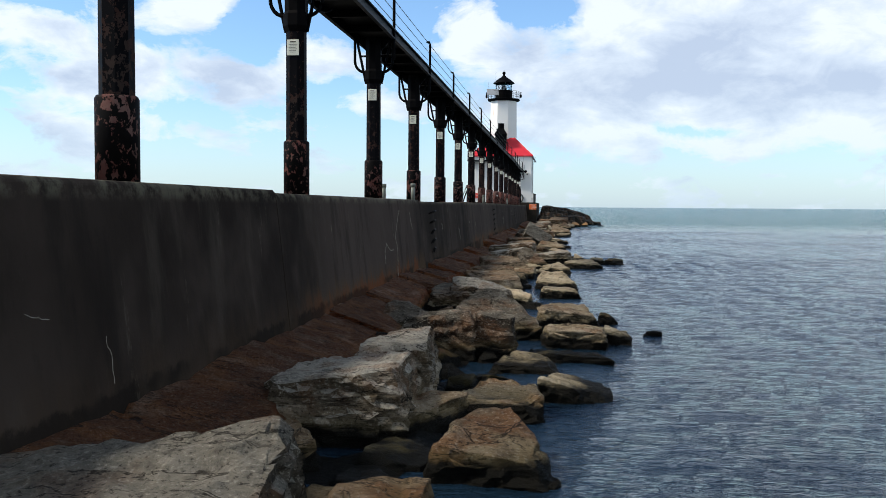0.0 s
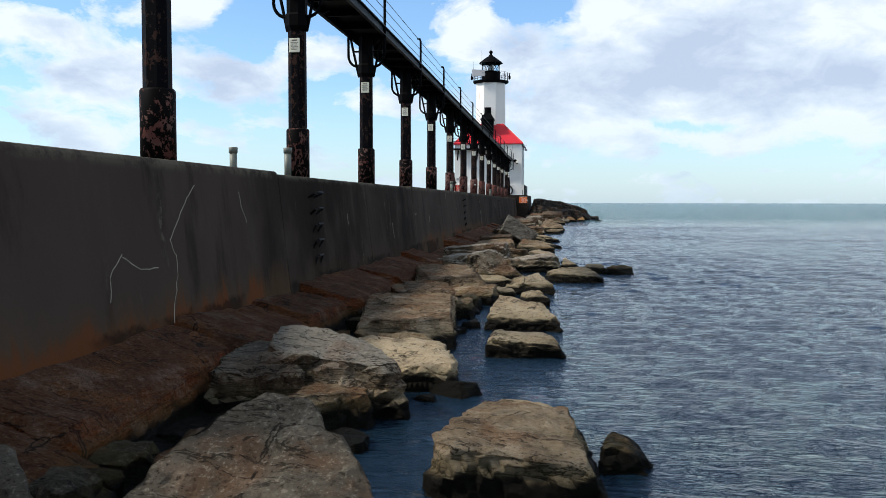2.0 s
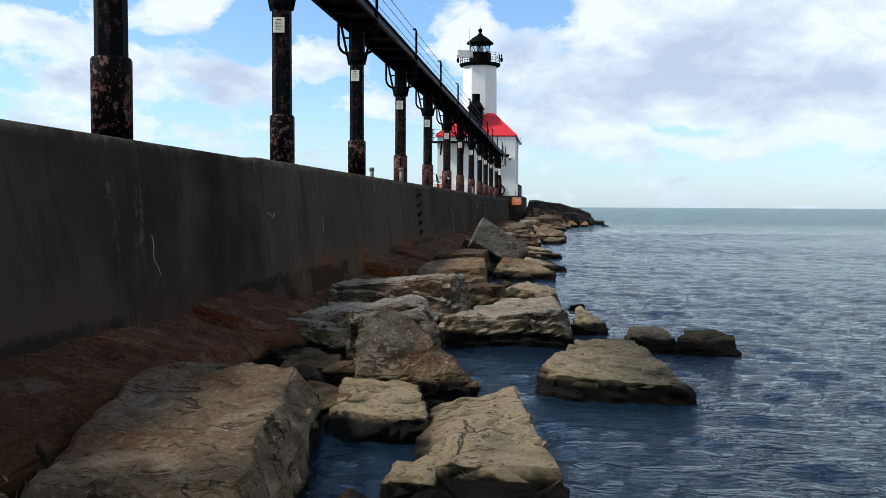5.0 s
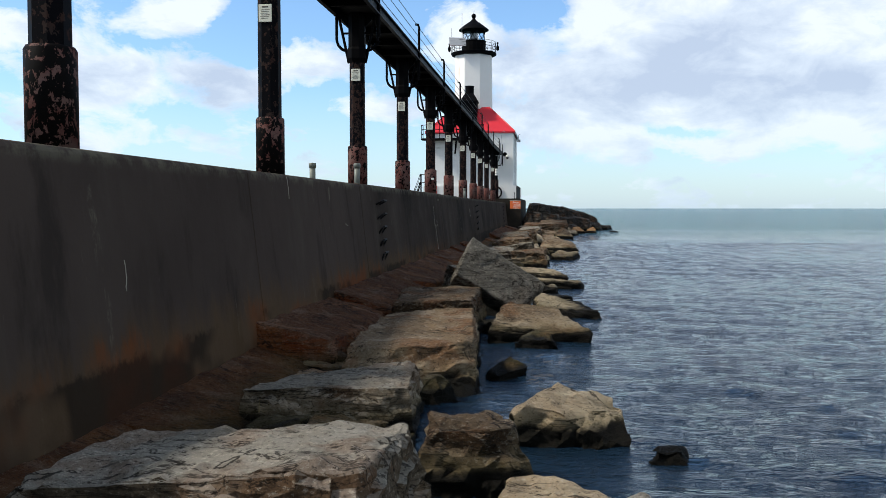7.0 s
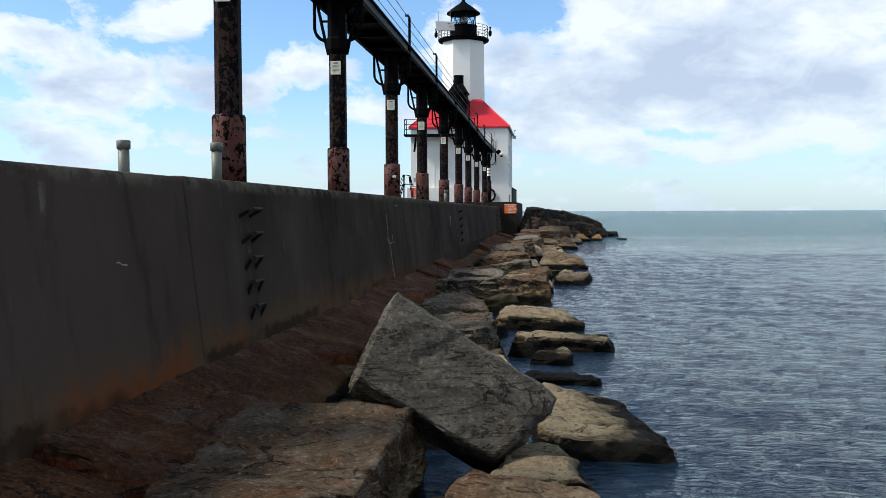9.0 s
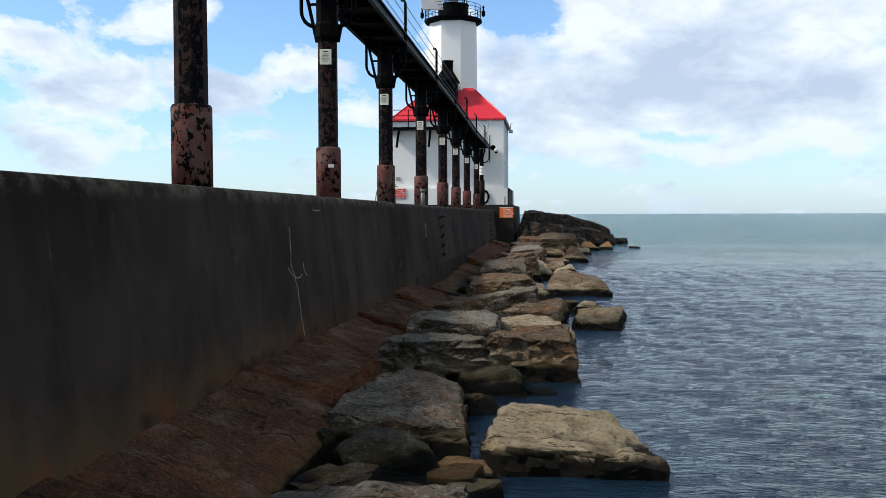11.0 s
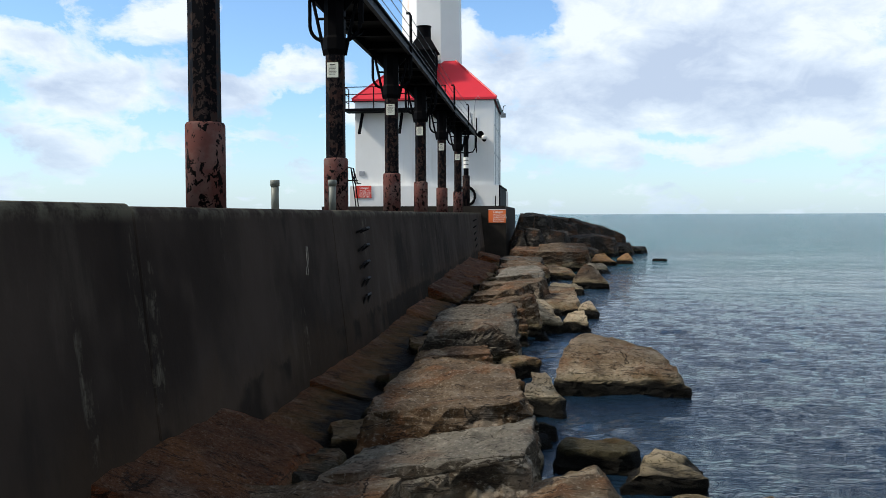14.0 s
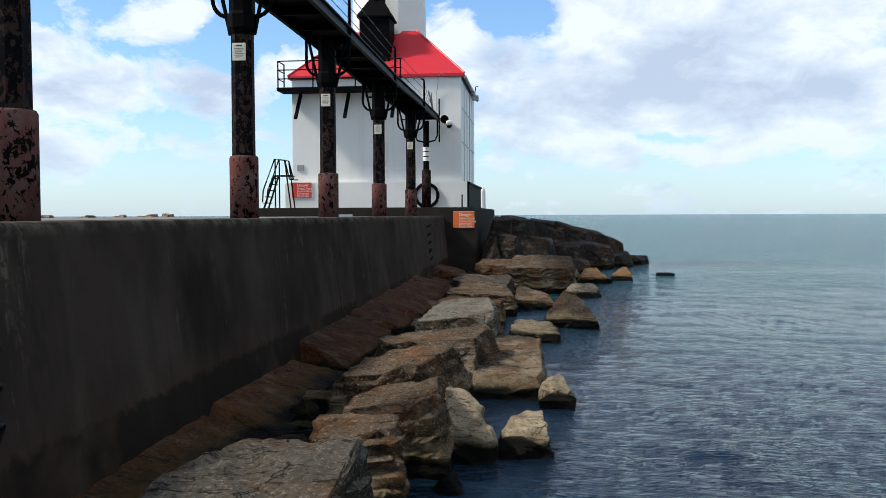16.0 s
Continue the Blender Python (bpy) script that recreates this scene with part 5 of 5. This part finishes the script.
stone("t", -54.45, 0.40, (4.03, 0.26, 4.52, 0.24), (4.23, 0.33, 4.47, 0.32))
stone("t", -53.30, 0.80, (3.71, 0.36, 5.14, 0.28), (3.79, 0.33, 5.12, 0.26))
stone("t", -50.96, 1.71, (3.34, 0.40, 4.79, 0.29), (3.43, 0.37, 4.43, 0.33))
stone("k", -50.70, 2.68, (1.81, 0.50, 3.16, 0.42), (2.16, 0.56, 2.82, 0.36))
stone("g", -47.39, 0.81, (1.79, 0.69, 3.17, 0.74), (2.06, 0.71, 2.37, 0.73))
stone("b", -46.85, 1.49, (3.02, 0.71, 4.19, 0.66), (3.73, 0.65, 4.19, 0.71))
stone("r", -45.41, 0.48, (2.64, 0.40, 3.23, 0.50), (2.67, 0.48, 3.11, 0.42))
stone("g", -45.41, 1.37, (1.87, 0.77, 3.15, 0.67), (1.85, 0.70, 3.12, 0.74))
stone("t", -44.28, 1.49, (3.18, 0.56, 4.36, 0.44), (3.16, 0.48, 3.84, 0.52))
stone("b", -41.80, 2.20, (2.98, 0.48, 4.10, 0.45), (3.68, 0.39, 4.33, 0.55))
stone("m", -41.78, 2.08, (4.40, 0.37, 5.20, 0.32), (4.60, 0.30, 5.51, 0.39))
stone("b", -41.31, 1.07, (1.58, 0.50, 2.67, 0.63), (1.54, 0.49, 2.78, 0.63))
stone("g", -40.08, 1.39, (1.87, 0.47, 3.78, 0.73), (2.61, 0.48, 3.71, 0.71))
stone("b", -39.10, 2.60, (2.26, 0.71, 3.68, 0.89), (2.16, 0.78, 3.32, 0.82))
stone("t", -39.03, 0.60, (4.46, 0.30, 5.10, 0.26), (4.70, 0.37, 5.07, 0.32))
stone("d", -38.49, 0.60, (3.89, 0.36, 4.63, 0.31), (4.03, 0.32, 4.56, 0.29))
stone("t", -36.27, 0.60, (3.54, 0.35, 4.03, 0.31), (3.65, 0.52, 3.87, 0.51))
stone("m", -35.05, 1.30, (3.88, 0.34, 5.56, 0.35), (4.28, 0.78, 5.29, 0.58))
stone("r", -34.34, 1.47, (2.03, 0.46, 3.12, 0.54), (1.87, 0.39, 2.89, 0.61))
stone("k", -33.65, 2.10, (2.08, 0.84, 3.36, 0.80), (2.13, 0.90, 3.28, 0.94))
stone("b", -30.99, 0.83, (2.82, 0.74, 3.45, 0.86), (2.60, 0.80, 3.32, 0.80))
stone("b", -29.80, 1.15, (2.72, 0.68, 3.63, 0.92), (2.71, 0.72, 3.52, 0.87))
stone("t", -29.21, 0.80, (3.66, 0.53, 4.09, 0.38), (3.62, 0.79, 3.87, 0.73))
stone("t", -28.95, 0.50, (4.16, 0.33, 4.67, 0.34), (4.37, 0.52, 4.57, 0.52))
stone("b", -28.23, 1.86, (2.30, 0.76, 3.13, 0.84), (2.24, 0.68, 3.59, 0.92))
stone("t", -26.68, 0.50, (4.65, 0.38, 4.97, 0.31), (4.68, 0.54, 4.87, 0.53))
stone("m", -26.16, 3.20, (3.72, 0.41, 4.63, 0.42), (3.61, 0.52, 4.55, 0.58))
stone("b", -25.82, 1.55, (2.13, 0.80, 3.62, 0.84), (2.80, 0.78, 3.85, 0.86))
stone("g", -23.32, 2.40, (2.58, 0.80, 3.80, 0.90), (2.71, 0.95, 3.74, 1.00))
stone("t", -20.95, 2.08, (4.00, 0.34, 4.96, 0.29), (4.11, 0.33, 4.83, 0.30))
stone("b", -18.79, 1.00, (4.71, 0.39, 5.85, 0.28), (5.16, 0.85, 5.54, 0.85))
stone("t", -13.88, 0.60, (4.29, 0.28, 4.82, 0.25), (4.36, 0.44, 4.75, 0.44))
stone("t", -11.86, 0.80, (5.34, 0.34, 6.40, 0.29), (5.53, 0.47, 6.20, 0.48))
stone("b", -10.72, 2.00, (3.56, 0.93, 5.71, 0.93), (3.76, 1.18, 5.61, 1.24))
stone("b", -10.49, 1.50, (3.38, 0.38, 5.20, 0.31), (3.59, 0.82, 4.50, 0.77))
stone("o", -6.57, 1.00, (5.92, 0.38, 7.06, 0.35), (6.23, 0.64, 6.94, 0.62))
stone("o", -5.19, 0.80, (7.27, 0.33, 7.94, 0.29), (7.54, 0.62, 7.86, 0.62))
stone("r", -19.40, 1.60, (2.40, 0.66, 3.80, 0.72), (2.50, 0.74, 3.70, 0.70))
stone("b", -16.80, 2.00, (2.30, 0.70, 4.00, 0.62), (2.60, 0.84, 3.90, 0.70))
stone("k", -14.20, 2.10, (2.20, 0.80, 3.70, 0.66), (2.40, 0.90, 3.80, 0.80))
stone("b", -15.20, 1.50, (3.95, 0.40, 4.90, 0.34), (4.00, 0.62, 4.70, 0.50))
stone("r", -7.90, 2.00, (2.40, 0.86, 4.10, 0.80), (2.60, 1.00, 4.00, 0.95))
stone("m", -5.60, 1.50, (4.60, 0.66, 6.00, 0.52), (4.80, 0.86, 5.80, 0.70))
stone("d", -2.25, 0.60, (9.22, 0.23, 9.86, 0.21), (9.34, 0.24, 9.74, 0.23))


# dark slab tipped up against its neighbours
rng = random.Random(77)
axis_u = Vector((0.82, 0.05, -0.55)).normalized()
axis_v = Vector((0.52, 0.42, 0.66))
axis_n = axis_u.cross(axis_v).normalized()
axis_v = axis_n.cross(axis_u)
bm = rock_mesh(rng, 1.42, 0.80, 0.26, 0.95, 0.0, 0.26, 0.06, chips=False, rough=0.5)
seat = Vector((3.50, -59.85, 0.92)) - axis_n * 0.26
at = Matrix((axis_u, axis_v, axis_n)).transposed().to_4x4()
at.translation = seat
tagged(part("boulder", bm, SLAB, at=at), "dark grey angular slab tipped up against other boulders", "boulder", "breakwater boulders")
FOOT.append((3.4, -59.9, 1.3, 0.8))


# dark heap of big stones round the end of the pier
rng = random.Random(33)
for x, y, w, d, h in ((2.25, -1.9, 0.9, 1.4, 1.7), (2.3, 0.6, 1.0, 2.0, 2.5), (2.4, 3.5, 1.2, 2.4, 2.55), (3.1, -1.6, 1.5, 1.6, 1.9), (3.2, 1.5, 1.7, 2.0, 2.35), (4.2, 0.2, 1.6, 1.7, 1.65), (4.4, 3.0, 2.0, 2.2, 2.1), (5.4, 1.2, 1.9, 1.9, 1.35), (5.8, 4.2, 2.4, 2.3, 1.95), (6.7, 2.4, 1.9, 2.0, 1.25), (7.3, 5.4, 2.1, 2.4, 1.45), (3.4, 5.2, 2.2, 2.4, 2.4), (8.1, 4.0, 1.5, 1.8, 0.75), (8.8, 6.2, 1.5, 2.0, 0.45), (4.8, 6.8, 2.4, 2.4, 2.2), (6.2, 8.0, 2.6, 2.6, 1.7), (3.6, -4.2, 1.4, 1.5, 0.9), (2.9, -6.6, 1.5, 1.8, 0.75), (4.6, -3.4, 1.6, 1.6, 0.85), (5.7, -1.6, 1.5, 1.5, 0.7), (3.9, -8.0, 1.3, 1.3, 0.7)):
    bm = rock_mesh(rng, w * 1.15, d * 1.15, h, rng.uniform(0.35, 0.75), rng.uniform(-0.1, 0.1), 0.7, 0.22)
    tagged(part("boulder", bm, MOUND if y > -2 else ROCK["b"], at=pose(x + 0.3, y, 0.1, rng.uniform(-8, 8), rng.uniform(2, 14), rng.uniform(-30, 30))), "big dark boulder heaped by the lighthouse plinth", "boulder", "dark boulders by the plinth")

# stones packed between the large ones; the dark half paints in gap shade
rng = random.Random(41)
for _ in range(1600):
    x, y = rng.uniform(1.9, 3.4), rng.uniform(-105, -5)
    w = rng.uniform(0.55, 1.05)
    dd = w * rng.uniform(0.8, 1.4)
    if any(abs(x - a) < 0.5 * (w * 0.35 + b_ * 0.9) and abs(y - c_) < 0.5 * (dd * 0.35 + e_ * 0.9) for a, c_, b_, e_ in FOOT):
        continue
    boulder(x, y, WL, w, dd, rng.uniform(0.10, 0.34) - 0.08 * max(0, x - 2.9), rng.uniform(0.5, 0.85), rng.uniform(-0.1, 0.1), rng.choice("ddrb"))

# small stones filling the gaps, near black to paint the shade there
rng = random.Random(8)
bm = bmesh.new()
for i in range(230):
    s = rng.uniform(0.25, 0.6)
    x, y = rng.uniform(1.7, 4.0), rng.uniform(-104, -4)
    r = rock_mesh(rng, s, s * rng.uniform(0.8, 1.4), s * rng.uniform(0.4, 0.7), rng.uniform(0.3, 0.7), 0, 0.2, 0.2)
    me = bpy.data.meshes.new("tmp")
    r.to_mesh(me)
    r.free()
    me.transform(pose(x, y, 0.2 - 0.09 * max(0, x - 1.7), rng.uniform(-15, 15), rng.uniform(-15, 15), rng.uniform(0, 360)))
    bm.from_mesh(me)
    bpy.data.meshes.remove(me)
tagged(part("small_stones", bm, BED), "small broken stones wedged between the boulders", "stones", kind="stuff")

# tufts of dry grass in the gaps by the ledge
rng = random.Random(17)
bm = bmesh.new()
for cx, cy, cz, n in ((2.2, -60.2, 0.35, 60), (2.15, -60.6, 0.3, 40), (2.0, -79.6, 0.35, 70), (2.1, -79.0, 0.3, 50), (2.15, -46.4, 0.3, 60), (1.15, -72.2, 0.55, 18), (1.1, -93.6, 0.5, 20), (2.1, -67.3, 0.35, 25)):
    for _ in range(n):
        x, y = cx + rng.gauss(0, 0.16), cy + rng.gauss(0, 0.2)
        hgt, lean, a = rng.uniform(0.05, 0.14), rng.uniform(0.02, 0.10), rng.uniform(0, 6.28)
        dx, dy = math.cos(a), math.sin(a)
        v = [bm.verts.new((x - dy * 0.006, y + dx * 0.006, cz)), bm.verts.new((x + dy * 0.006, y - dx * 0.006, cz)), bm.verts.new((x + dx * lean * 0.4 + dy * 0.004, y + dy * lean * 0.4 - dx * 0.004, cz + hgt * 0.6)), bm.verts.new((x + dx * lean, y + dy * lean, cz + hgt))]
        bm.faces.new((v[0], v[1], v[2]))
        bm.faces.new((v[0], v[2], v[3]))
tagged(part("dry_grass", bm, DRY_GRASS), "tufts of dry yellow grass between the stones", "grass", kind="stuff")
